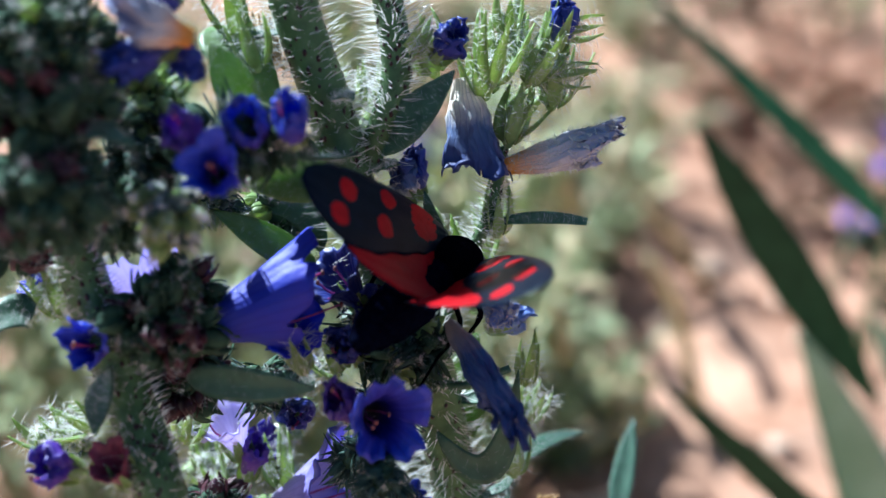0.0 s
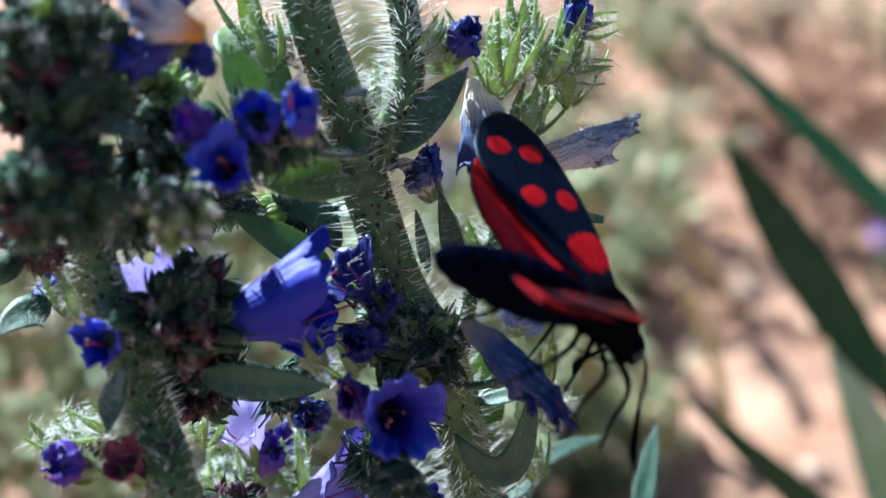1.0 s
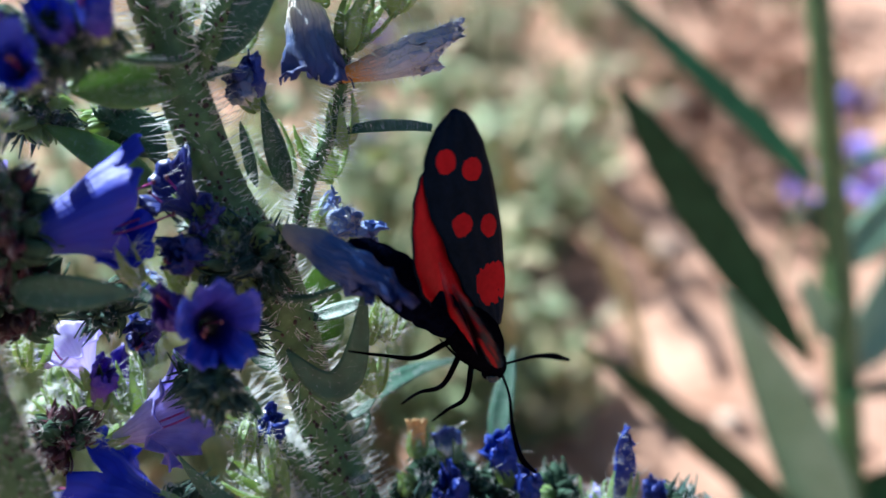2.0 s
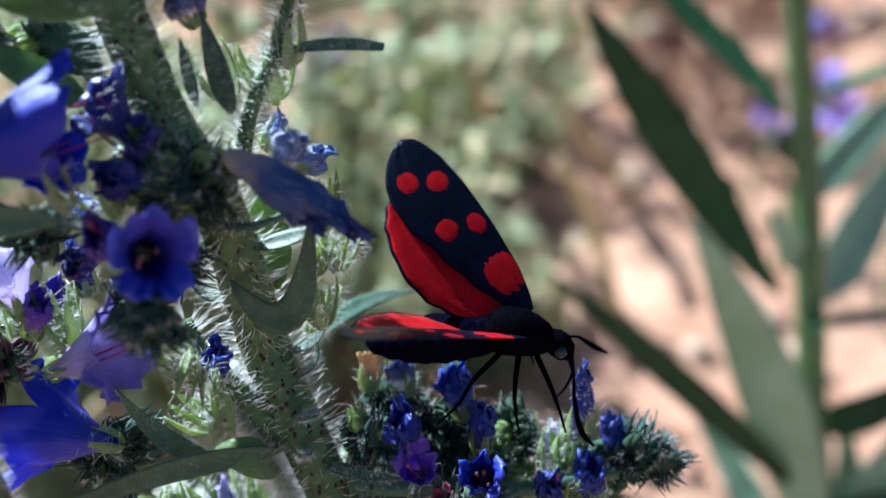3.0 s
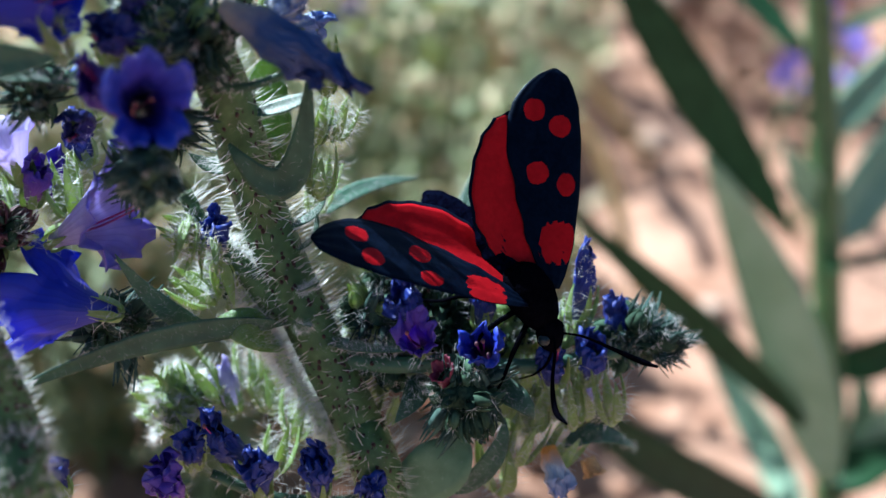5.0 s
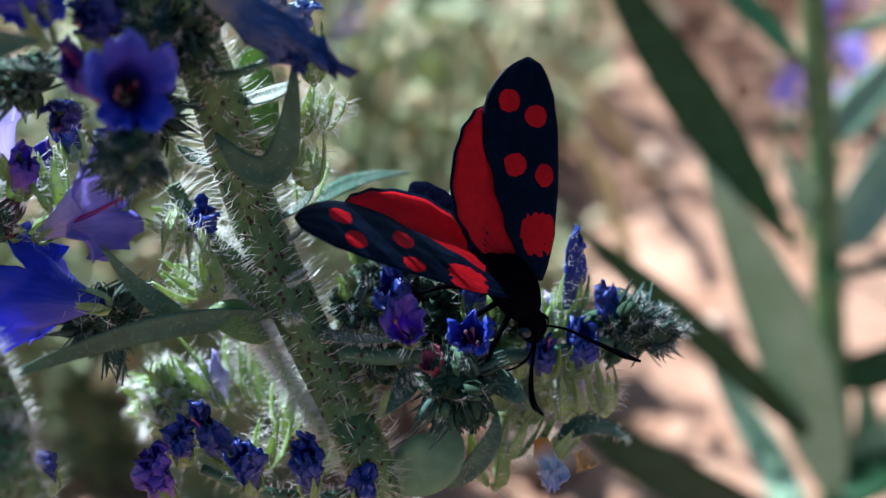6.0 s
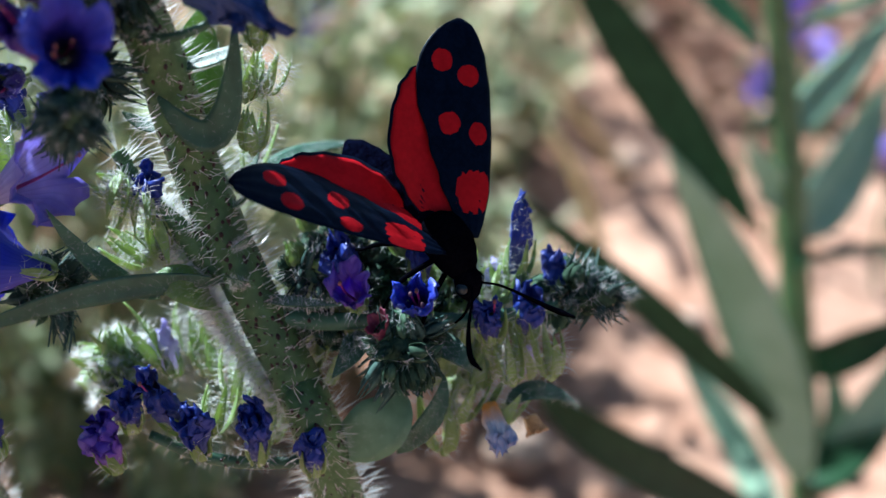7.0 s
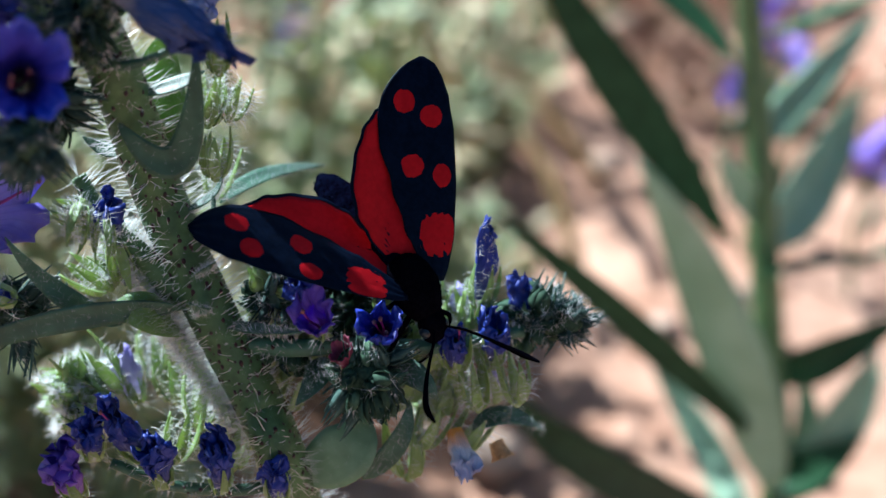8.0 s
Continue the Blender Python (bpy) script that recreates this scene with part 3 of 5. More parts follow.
far_leaf(tall, (93.3, 184.0, 26.0), (101.7, 182.0, 40.7), (108.9, 184.0, 59.3), 9.0, (-0.1, -0.8, 0.5), "pale leaf with sunlight in its colour", M_PALELEAF)
far_leaf(tall, (95.1, 186.0, 23.5), (99.7, 188.0, 36.2), (96.4, 190.0, 53.6), 6.0, (-0.3, -0.8, 0.4), "pale leaf with sunlight in its colour", M_PALELEAF)
far_leaf(tall, (86.5, 174.9, 25.6), (51.9, 153.4, 58.4), (35.9, 147.6, 79.1), 8.0, (-0.3, -0.6, 0.7), "broad dark green leaf")
far_leaf(tall, (86.3, 173.0, 21.8), (81.8, 195.1, 31.8), (72.9, 206.8, 43.4), 7.0, (-0.3, -0.6, 0.7), "pale leaf with sunlight in its colour", M_PALELEAF)


def herb(at, height, spread, stalks, label, seed, dry=0.3, violet=0.0, leafy=26, straw_mat=None):
    """A low bushy herb: thin stalks with many small leaves, some dry."""
    rng = random.Random(seed)
    at = v3(at)
    h = thing("wild_herb", at, label, "plant", "herbs on the soil")
    green, straw, bloom = bmesh.new(), bmesh.new(), bmesh.new()
    for k in range(int(stalks * 0.85)):
        a, lean = rng.uniform(0, 6.28), rng.uniform(0.1, 1.0) * spread
        root = at + v3((math.cos(a), math.sin(a), 0)) * rng.uniform(0, spread * 0.35)
        tip = at + v3((math.cos(a) * lean, math.sin(a) * lean, height * rng.uniform(0.55, 1.0)))
        mid = (root + tip) / 2 + v3((rng.gauss(0, 1), rng.gauss(0, 1), 2)) * spread * 0.08
        piece = tube([root, mid, tip], [0.9, 0.7, 0.4], 5, 4)
        part("stalk", piece, M_FARSTEM, h, at=root)
        for i in range(leafy):
            s = rng.uniform(0.1, 1.0)
            p = bezier(root, mid, tip, s)
            d = v3((rng.gauss(0, 1), rng.gauss(0, 1), rng.gauss(0.35, 0.6))).normalized()
            ln = rng.uniform(5, 14)
            blade(straw if rng.random() < dry * 1.25 else green, p, p + d * ln * 0.5 + v3((0, 0, ln * 0.12)), p + d * ln - v3((0, 0, ln * 0.1)), ln * rng.uniform(0.2, 0.42), (rng.gauss(0, 0.5), rng.gauss(-0.2, 0.5), 1), 0.2, 4, 2, thick=0.4)
        if rng.random() < violet:
            for i in range(9):
                d = v3((rng.gauss(0, 1), rng.gauss(0, 1), rng.gauss(0.2, 0.8))).normalized()
                blade(bloom, tip, tip + d * 4.5, tip + d * 9, 6, (d.y, -d.x, 1), 0.3, 4, 2, thick=0.4)
    for bm, m, nm in ((green, M_HERB, "foliage"), (straw, straw_mat or M_DRYGRASS, "dry_foliage"), (bloom, M_FARVIOLET, "blossom")):
        if len(bm.verts):
            part(nm, bm, m, h, at=at, kind="stuff")
        else:
            bm.free()
    return h


herb((59.7, 625.0, -4.0), 70, 55, 22, "low bushy green herb with dry leaves on bare soil", 1, 0.35)
herb((56.4, 454.9, -4.0), 55, 40, 18, "low yellowish-green herb on bare soil", 2, 0.35)
herb((25.0, 354.5, -4.0), 45, 40, 16, "low grey-green herb on bare soil", 3, 0.3)
herb((-27.4, 600.7, -4.0), 80, 60, 20, "bushy green herb with a violet blossom", 4, 0.25, 0.12)
herb((41.3, 611.2, -4.0), 70, 70, 24, "bushy yellowish-green herb with dry leaves", 5, 0.4)
herb((-30.9, 417.9, -4.0), 60, 50, 18, "bushy grey-green herb behind the stem", 6, 0.2)
herb((48.4, 409.9, -4.0), 45, 45, 18, "low yellowish-green herb with dry stalks", 7, 0.45)
herb((-82.7, 300.1, -4.0), 50, 45, 16, "low brownish herb in the shade", 8, 0.4)
herb((-137.6, 337.4, -4.0), 70, 60, 18, "bushy green herb with dry leaves", 9, 0.35)
herb((-121.9, 538.6, -4.0), 90, 70, 22, "bushy green herb with soft leaves", 10, 0.25)
herb((-68.8, 729.9, -4.0), 100, 80, 22, "bushy pale green herb", 12, 0.3)
herb((260.0, 768.6, -4.0), 55, 60, 12, "low green herb among dry leaves", 13, 0.5)
herb((132.4, 710.2, -4.0), 70, 70, 20, "green herb further off", 14, 0.35)


def bloom_stalk(tip, size, seed):
    """A thin upright stalk with a ragged violet flower head on top."""
    rng = random.Random(seed)
    tip = v3(tip)
    root = v3((tip.x + rng.uniform(-8, 8), tip.y + rng.uniform(-5, 15), -4.0))
    b = thing("violet_wildflower", root, "slender violet wildflower on bare soil", "flower", "violet flowers on the soil")
    mid = (root + tip) / 2 + v3((rng.uniform(-3, 3), 0, 0))
    part("stalk", tube([root, mid, tip], [1.1, 0.9, 0.7], 6, 5), M_FARSTEM, b, at=root)
    for k in range(14):
        d = v3((rng.gauss(0, 1), rng.gauss(0, 1), rng.gauss(0.3, 0.7))).normalized()
        p = tip + v3((rng.gauss(0, 0.25), rng.gauss(0, 0.25), rng.gauss(0, 0.45))) * size
        ln = size * rng.uniform(0.6, 1.0)
        part("petal", blade(bmesh.new(), p, p + d * ln * 0.5, p + d * ln, ln * 0.6, (d.y, -d.x, 1), 0.3, 4, 2, thick=0.4), M_FARVIOLET, b, at=p)
    for k in range(3):
        p = root.lerp(tip, 0.25 + 0.22 * k)
        d = v3((rng.uniform(-1, 1), rng.uniform(-0.5, 0.5), 0.6)).normalized()
        part("leaf", blade(bmesh.new(), p, p + d * 8, p + d * 15, 4, (0, -0.6, 0.8), 0.2, 6, 2, thick=0.4), M_FARLEAF, b, at=p)


for k, (tip, size) in enumerate((((130.2, 350.0, 50.2), 8.0), ((143.0, 350.0, 67.8), 9.0), ((153.8, 350.0, 46.8), 9.0), ((-1.9, 350.0, 70.9), 10.0), ((156.4, 300.0, 44.9), 11.0), ((139.3, 330.0, 67.5), 7.0))):
    bloom_stalk(tip, size, 80 + k)


herb((3.2, 349.1, -4.0), 75, 45, 16, "bushy grey-green herb on bare soil", 18, 0.25)
herb((-28.5, 298.3, -4.0), 70, 40, 14, "bushy grey-green herb behind the stem", 19, 0.25)
herb((-89.8, 390.8, -4.0), 90, 60, 18, "bushy grey-green herb behind the flowers", 20, 0.25)
herb((77.0, 493.9, -4.0), 60, 50, 16, "low yellowish-green herb with dry leaves", 21, 0.4)
herb((119.9, 775.0, -4.0), 60, 50, 14, "low green herb with dry leaves", 22, 0.4)


herb((32.5, 292.7, -4.0), 40, 32, 14, "low grey-green herb with dry leaves", 23, 0.35)
herb((-6.7, 321.5, -4.0), 60, 40, 14, "pale grey-green herb on bare soil", 29, 0.2)
herb((19.7, 428.2, -4.0), 70, 50, 18, "bushy pale green herb with dry leaves", 24, 0.3)
herb((-81.5, 255.8, -4.0), 60, 40, 12, "low dark green herb in the shade", 25, 0.3)


herb((47.4, 295.3, -4.0), 22, 26, 14, "low yellowish-green herb with dry leaves", 31, 0.45)
herb((42.2, 329.0, -4.0), 30, 30, 14, "low yellowish-green herb with dry leaves", 33, 0.45)
herb((-60.0, 240.0, -4.0), 150, 60, 20, "tall pale green herb behind the flowers", 34, 0.15)
herb((-22.0, 262.0, -4.0), 145, 50, 18, "tall pale green herb behind the stem", 35, 0.15)
herb((-108.0, 268.0, -4.0), 165, 60, 18, "tall green herb behind the buds", 36, 0.2)
herb((8.0, 285.0, -4.0), 120, 45, 16, "tall grey-green herb behind the moth", 37, 0.25)
herb((-32.0, 225.0, -4.0), 125, 34, 16, "tall pale green herb behind the stem", 38, 0.15)
herb((-34.0, 215.0, -4.0), 140, 34, 14, "tall pale green herb behind the flowers", 39, 0.15)
herb((-49.7, 245.1, -4.0), 60, 36, 14, "pale green herb behind the flowers", 26, 0.15)
herb((-31.3, 267.9, -4.0), 60, 34, 12, "pale green herb behind the stem", 28, 0.2)


for k, (at, wide, tall_by, dry) in enumerate((((203.0, 757.3, -4.0), 60, 30, 0.8), ((211.4, 619.0, -4.0), 50, 26, 0.8), ((196.6, 678.9, -4.0), 50, 26, 0.75), ((174.9, 594.9, -4.0), 60, 30, 0.8), ((151.6, 476.1, -4.0), 45, 24, 0.8), ((201.0, 460.8, -4.0), 50, 28, 0.7), ((142.1, 637.2, -4.0), 40, 24, 0.6))):
    herb(at, tall_by, wide, 12, "low withered rusty-brown herb on bare soil", 60 + k, dry, straw_mat=M_RUST)


def dry_stalk(a, b, c, r, seed):
    at = v3(a)
    d = thing("dry_stalk", at, "bleached dry grass stalk lying over the soil", "grass", "dry stalks")
    part("stalk", tube([a, b, c], [r, r * 0.9, r * 0.5], 7, 6), M_DRYGRASS, d, at=at)
    return d


dry_stalk((60.7, 408.6, -4.0), (43.0, 358.7, 54.4), (31.8, 364.1, 85.2), 3.0, 1)
dry_stalk((102.7, 402.3, -4.0), (74.8, 366.3, 41.1), (57.0, 364.7, 61.5), 2.6, 2)
dry_stalk((43.3, 332.5, -4.0), (33.3, 289.2, 40.1), (34.8, 287.7, 60.9), 3.2, 3)
dry_stalk((81.1, 311.7, -4.0), (68.6, 305.9, 39.5), (59.3, 304.0, 57.4), 2.4, 4)


# ---- the bugloss in front ----
BASE = (24.0, 92.0, -4.0)
plant = thing("vipers_bugloss", BASE, "bristly flowering bugloss with blue and violet blossoms", "plant")
MAIN = [BASE, (18.0, 84.0, 70.0), (10.6, 76.6, 116.8), (8.6, 78.3, 123.3), (5.3, 80.6, 130.9), (3.0, 82.6, 136.9), (1.8, 83.3, 140.9), (0.0, 81.2, 152.2), (-3.2, 82.1, 158.7), (-5.2, 83.3, 165.1), (-6.9, 84.7, 171.6), (-8.8, 85.8, 177.6), (-9.9, 86.5, 182.6), (-10.7, 87.6, 187.5)]
stalk(plant, MAIN[1:], [2.2, 2.0, 1.95, 1.95, 1.95, 1.92, 1.88, 1.84, 1.8, 1.76, 1.72, 1.66, 1.6], "stem", "thick pale green speckled bristly stem", 4.5, 3.6, seed=1)
part("stem_foot", tube(MAIN[:2], [2.6, 2.3], 12, 4), M_STEM, plant, at=BASE)
stalk(plant, [(-4.1, 84.2, 167.0), (-3.4, 84.4, 169.8), (-2.1, 85.8, 172.9), (-2.2, 87.5, 176.7), (-3.3, 89.6, 181.2)], [0.8, 0.95, 1.1, 1.15, 1.1], "branch", "dark green bristly side branch", 11, 3.5, seed=2)
stalk(plant, [(-8.0, 84.0, 60.0), (-11.5, 61.5, 127.4), (-13.3, 65.3, 132.7), (-17.8, 67.9, 149.0), (-19.3, 70.7, 151.6), (-21.0, 73.4, 155.0), (-22.8, 75.1, 159.9), (-23.9, 76.1, 164.5), (-24.8, 77.1, 169.1)], [2.0, 1.9, 1.85, 1.8, 1.75, 1.7, 1.65, 1.6, 1.4], "stem", "pale green speckled bristly side stem", 7, 5.5, 0.6, 1.3, seed=3)
part("stem_foot", tube([BASE, (4.0, 90.0, 30.0), (-8.0, 84.0, 60.0)], [2.4, 2.2, 2.0], 12, 4), M_STEM, plant, at=BASE)
stalk(plant, [(3.2, 80.7, 131.9), (0.7, 81.1, 135.7), (-1.9, 81.7, 138.6), (-3.6, 82.5, 142.1)], [1.1, 0.9, 0.7, 0.6], "branch", "short bristly flowering side shoot", 12, 2, seed=4)
stalk(plant, [(6.3, 80.0, 128.7), (11.7, 78.6, 128.6), (16.5, 78.0, 129.0), (22.3, 78.0, 128.4), (29.4, 79.4, 128.5)], [0.8, 0.7, 0.65, 0.6, 0.5], "branch", "bristly flowering side shoot", 4, 1, 0.3, 1.2, seed=5, material=M_LEAF)
stalk(plant, [(10.9, 77.0, 117.5), (6.9, 75.6, 117.7), (1.4, 74.8, 119.2), (-2.8, 75.0, 121.5)], [0.6, 0.5, 0.45, 0.4], "branch", "bristly flowering side shoot", 5, 1, 0.3, 1.2, seed=6, material=M_LEAF)

# Added woolly strip that stands in for the stem's sunlit left edge.
stalk(plant, [(6.5, 78.7, 121.5), (4.2, 79.3, 126.1), (2.8, 79.7, 129.0), (1.6, 80.3, 131.6), (0.5, 81.1, 133.8), (-0.4, 82.0, 136.0), (-1.2, 82.8, 138.0)], [0.4, 0.5, 0.55, 0.55, 0.55, 0.5, 0.4], "branch", "pale woolly strip in place of the stem's sunlit edge", 120, 0.3, 0.4, 1.5, seed=7, material=M_LIT_EDGE)

stalk(plant, [(1.6, 83.5, 154.1), (2.5, 84.5, 158.0), (4.2, 85.2, 161.3), (5.2, 86.0, 163.6), (5.9, 88.0, 167.2)], [0.62, 0.58, 0.52, 0.5, 0.45], "branch", "thin bristly side branch", 26, 3, 0.5, 2.2, seed=8)


def calyx(base, tip, width, count, spread, seed, label="bristly green calyx", hairs=140, material=None):
    """An empty calyx on the plant."""
    base, tip = v3(base), v3(tip)
    cup = bmesh.new()
    bmesh.ops.create_icosphere(cup, subdivisions=2, radius=width * 0.3, matrix=Matrix.Translation(base))
    c = part("calyx", cup, material or M_SEPAL, plant, label, at=base)
    sepal_ring(c, base, tip - base, (tip - base).length, width * 1.3, count, spread, seed, hairs=hairs, material=material)


# leaves of the stem
leaf(plant, (-3.8, 84.3, 168.4), (-0.7, 83.9, 171.2), (2.2, 84.2, 174.4), 3.2, (-0.3, -0.8, 0.5), "broad grey-green leaf", fold=0.15)
leaf(plant, (-4.6, 83.8, 168.5), (-7.5, 79.4, 169.6), (-10.4, 76.1, 171.9), 1.8, (0, 0.1, 1), "narrow dark green leaf")
leaf(plant, (-5.5, 83.9, 167.5), (-8.9, 80.7, 167.6), (-12.6, 77.7, 168.4), 4.2, (0.1, -0.8, 0.6), "downy bright green leaf", 260, wave=0.06, material=M_FRESH, fold=0.35)
leaf(plant, (5.1, 85.2, 162.1), (8.6, 84.8, 162.6), (12.1, 84.2, 162.5), 1.15, (0, -0.5, 0.85), "small narrow leaf", blunt=1.0)
leaf(plant, (-16.7, 73.3, 156.0), (-11.7, 70.4, 157.0), (-7.2, 68.5, 157.7), 2.5, (0.1, -0.9, 0.3), "narrow green leaf", 25, fold=0.3)
leaf(plant, (-8.2, 82.5, 159.6), (-11.9, 82.6, 162.1), (-15.6, 82.7, 164.5), 2.6, (-0.2, -0.6, 0.7), "green leaf behind the bell flower", material=M_FRESH)
leaf(plant, (3.9, 86.0, 152.2), (2.5, 85.5, 147.7), (2.2, 84.0, 143.7), 4.6, (0.1, -0.9, 0.3), "rounded bright green leaf clasping the stem", 260, material=M_FRESH, fold=0.3, power=1.2, blunt=1.0)
leaf(plant, (0.6, 79.3, 147.3), (4.7, 78.3, 144.9), (6.7, 78.6, 153.1), 2.5, (-0.2, -0.95, 0.25), "dark green leaf curling upward beside the stem", 40, fold=0.2, power=0.9)
leaf(plant, (6.0, 87.2, 137.3), (9.5, 91.7, 137.6), (14.2, 95.1, 136.8), 1.7, (0, -0.4, 0.9), "narrow grey-green leaf")
leaf(plant, (17.0, 91.5, 129.0), (18.1, 95.2, 132.6), (19.4, 98.8, 135.9), 2.2, (-0.3, -0.8, 0.3), "upright pointed green leaf")
leaf(plant, (3.6, 79.2, 132.3), (-5.4, 74.0, 134.5), (-15.1, 68.9, 133.6), 1.9, (0.1, -0.95, 0.1), "long downy leaf with a pale underside", 90, wave=0.05)
leaf(plant, (-1.3, 78.9, 131.3), (-5.0, 77.6, 134.8), (-8.0, 77.0, 140.0), 1.7, (-0.3, -0.5, 0.8), "dark green narrow leaf")
leaf(plant, (3.1, 80.8, 128.9), (1.0, 77.4, 133.1), (-1.7, 78.6, 133.2), 3.0, (-0.2, -0.6, 0.75), "pale downy young leaf", 300, material=M_FRESH, power=0.95, fold=0.1)
leaf(plant, (5.8, 80.2, 130.2), (9.1, 77.3, 131.1), (12.4, 76.1, 131.4), 1.3, (0, -0.2, 1), "small narrow leaf")
leaf(plant, (10.5, 77.0, 117.5), (14.9, 75.7, 120.7), (16.4, 77.9, 122.9), 4.8, (-0.2, -0.9, 0.3), "rounded grey-green leaf", 60, material=M_GREYLEAF, fold=0.08, power=0.95)
leaf(plant, (16.2, 75.8, 117.9), (19.2, 76.0, 121.2), (20.2, 77.4, 124.0), 1.8, (0.2, -0.8, 0.4), "green leaf")
leaf(plant, (25.2, 78.0, 120.4), (27.9, 78.4, 121.3), (31.2, 78.5, 119.4), 1.7, (0, -0.5, 0.85), "small pale leaf")
leaf(plant, (-22.0, 73.2, 156.9), (-21.8, 70.1, 156.1), (-22.0, 68.3, 154.6), 2.2, (-0.2, -0.9, 0.2), "drooping grey-green leaf")
leaf(plant, (-8.4, 79.2, 151.7), (-10.5, 77.8, 153.1), (-13.6, 75.9, 153.7), 2.0, (0, -0.3, 0.9), "narrow green leaf")
leaf(plant, (-27.5, 76.0, 159.4), (-28.7, 75.2, 159.9), (-30.3, 72.8, 159.5), 3.0, (0, -0.6, 0.8), "grey-green leaf")
leaf(plant, (-24.8, 72.3, 170.6), (-20.7, 69.8, 174.8), (-16.8, 67.6, 174.8), 2.4, (0, -0.3, 0.9), "narrow green leaf among the buds")
leaf(plant, (-12.3, 81.6, 171.9), (-13.3, 80.8, 175.0), (-14.4, 80.9, 177.5), 3.0, (0.3, -0.8, 0.5), "broad hairy green leaf", 260, material=M_FRESH)

leaf(plant, (1.3, 83.5, 158.3), (0.9, 83.0, 161.9), (-0.1, 83.5, 165.5), 2.0, (-0.4, -0.8, 0.3), "upright pointed dark green leaf", 160, fold=0.45)
leaf(plant, (-1.1, 84.0, 158.6), (-1.4, 84.0, 161.3), (-1.9, 84.5, 163.6), 1.1, (-0.4, -0.8, 0.3), "narrow hairy bract", 120, name="bract", fold=0.4)
leaf(plant, (-15.4, 87.2, 176.9), (-12.8, 84.2, 175.2), (-10.1, 83.7, 171.8), 4.2, (0.3, -0.7, 0.6), "broad pale green hairy leaf", 160, material=M_FRESH, fold=0.2)
leaf(plant, (-17.8, 81.0, 170.5), (-19.5, 79.8, 172.8), (-21.9, 79.2, 173.8), 2.8, (0, -0.6, 0.8), "green leaf among the buds", 100, material=M_FRESH)
leaf(plant, (-6.3, 83.8, 167.2), (-9.7, 80.7, 167.7), (-13.1, 80.1, 168.7), 2.6, (0.1, -0.5, 0.85), "pale green downy leaf", 120, material=M_FRESH)

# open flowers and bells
flower(plant, (-4.9, 76.5, 151.2), (-2.4, 69.5, 154.6), 2.5, M_MAIN, "open blue-violet flower with a shade-painted throat facing out", 1, 3.0, 4, 0.86, lobe=0.42, flare=0.75, crumple=0.16, r_base=0.4, curve=1.2, squash=0.86, ruffle=0.13)
flower(plant, (-5.4, 74.6, 151.9), (-6.3, 70.9, 155.8), 1.5, M_VIOLET, "small folded violet flower", 2, 2.6, 1, 1.35, crumple=0.35)
flower(plant, (-15.9, 74.0, 158.9), (-8.9, 77.0, 160.8), 3.7, M_BELL, "large bright blue bell flower", 3, 4.0, 3, 1.35, lobe=0.3, flare=0.10, r_base=0.5, curve=0.95, asym=0.3, crumple=0.05, ruffle=0.05)
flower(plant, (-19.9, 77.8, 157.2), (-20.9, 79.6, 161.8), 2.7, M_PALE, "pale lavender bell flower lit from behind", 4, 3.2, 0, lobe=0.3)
flower(plant, (-22.1, 74.2, 158.0), (-22.7, 70.5, 160.1), 1.6, M_BLUE, "small half-open dark blue flower", 5, 2.6, 2, 1.1, crumple=0.3)
flower(plant, (-14.7, 74.2, 172.6), (-15.1, 71.0, 175.2), 1.6, M_VIOLET, "folded violet flower", 6, 2.4, 1, 1.3, crumple=0.4)
flower(plant, (-13.3, 74.2, 170.1), (-13.1, 69.9, 172.8), 1.75, M_BLUE, "small open blue flower", 7, 2.4, 3, 0.95, lobe=0.3, flare=0.5, crumple=0.26)
flower(plant, (-10.9, 75.2, 172.4), (-11.4, 72.6, 175.0), 1.7, M_BLUE, "half-open blue flower", 8, 2.4, 0, crumple=0.35)
flower(plant, (-8.3, 73.8, 173.1), (-8.2, 71.4, 176.1), 1.6, M_BLUE, "small withering blue flower", 9, 2.4, 1, 1.2, crumple=0.45)
flower(plant, (-15.5, 74.5, 179.2), (-19.4, 72.4, 178.1), 1.7, M_INDIGO, "withered indigo flower", 10, 2.6, 0, crumple=0.55, lobe=0.4)
flower(plant, (-15.3, 75.6, 179.1), (-14.5, 73.6, 177.3), 1.25, M_INDIGO, "withered indigo flower", 11, 2.2, 0, crumple=0.5)
flower(plant, (-14.0, 73.1, 179.8), (-18.3, 72.3, 181.6), 1.8, M_STRAW, "withered grey-blue flower with a straw-coloured base", 12, 0, 0, crumple=0.5, lobe=0.4)
flower(plant, (-15.8, 77.3, 181.6), (-16.9, 75.4, 181.2), 1.5, M_INDIGO, "withered indigo flower", 13, 2.2, 0, crumple=0.5)
flower(plant, (2.9, 89.3, 172.2), (3.8, 86.0, 166.2), 2.7, M_DRY, "withered hanging grey-blue bell with a white base", 14, 0, 0, lobe=0.4, flare=0.3, ruffle=0.16, crumple=0.34, r_base=0.75, curve=0.9)
flower(plant, (5.6, 86.5, 166.1), (13.7, 85.7, 168.3), 2.0, M_STRAW, "withered grey-blue funnel with an orange base", 15, 0, 0, lobe=0.45, flare=0.45, ruffle=0.18, crumple=0.46, r_base=0.55, curve=1.3, squash=0.75, down=2200)
flower(plant, (1.2, 87.2, 174.8), (2.5, 85.9, 176.8), 1.6, M_INDIGO, "withered dark flower", 16, 3.0, 0, crumple=0.6)
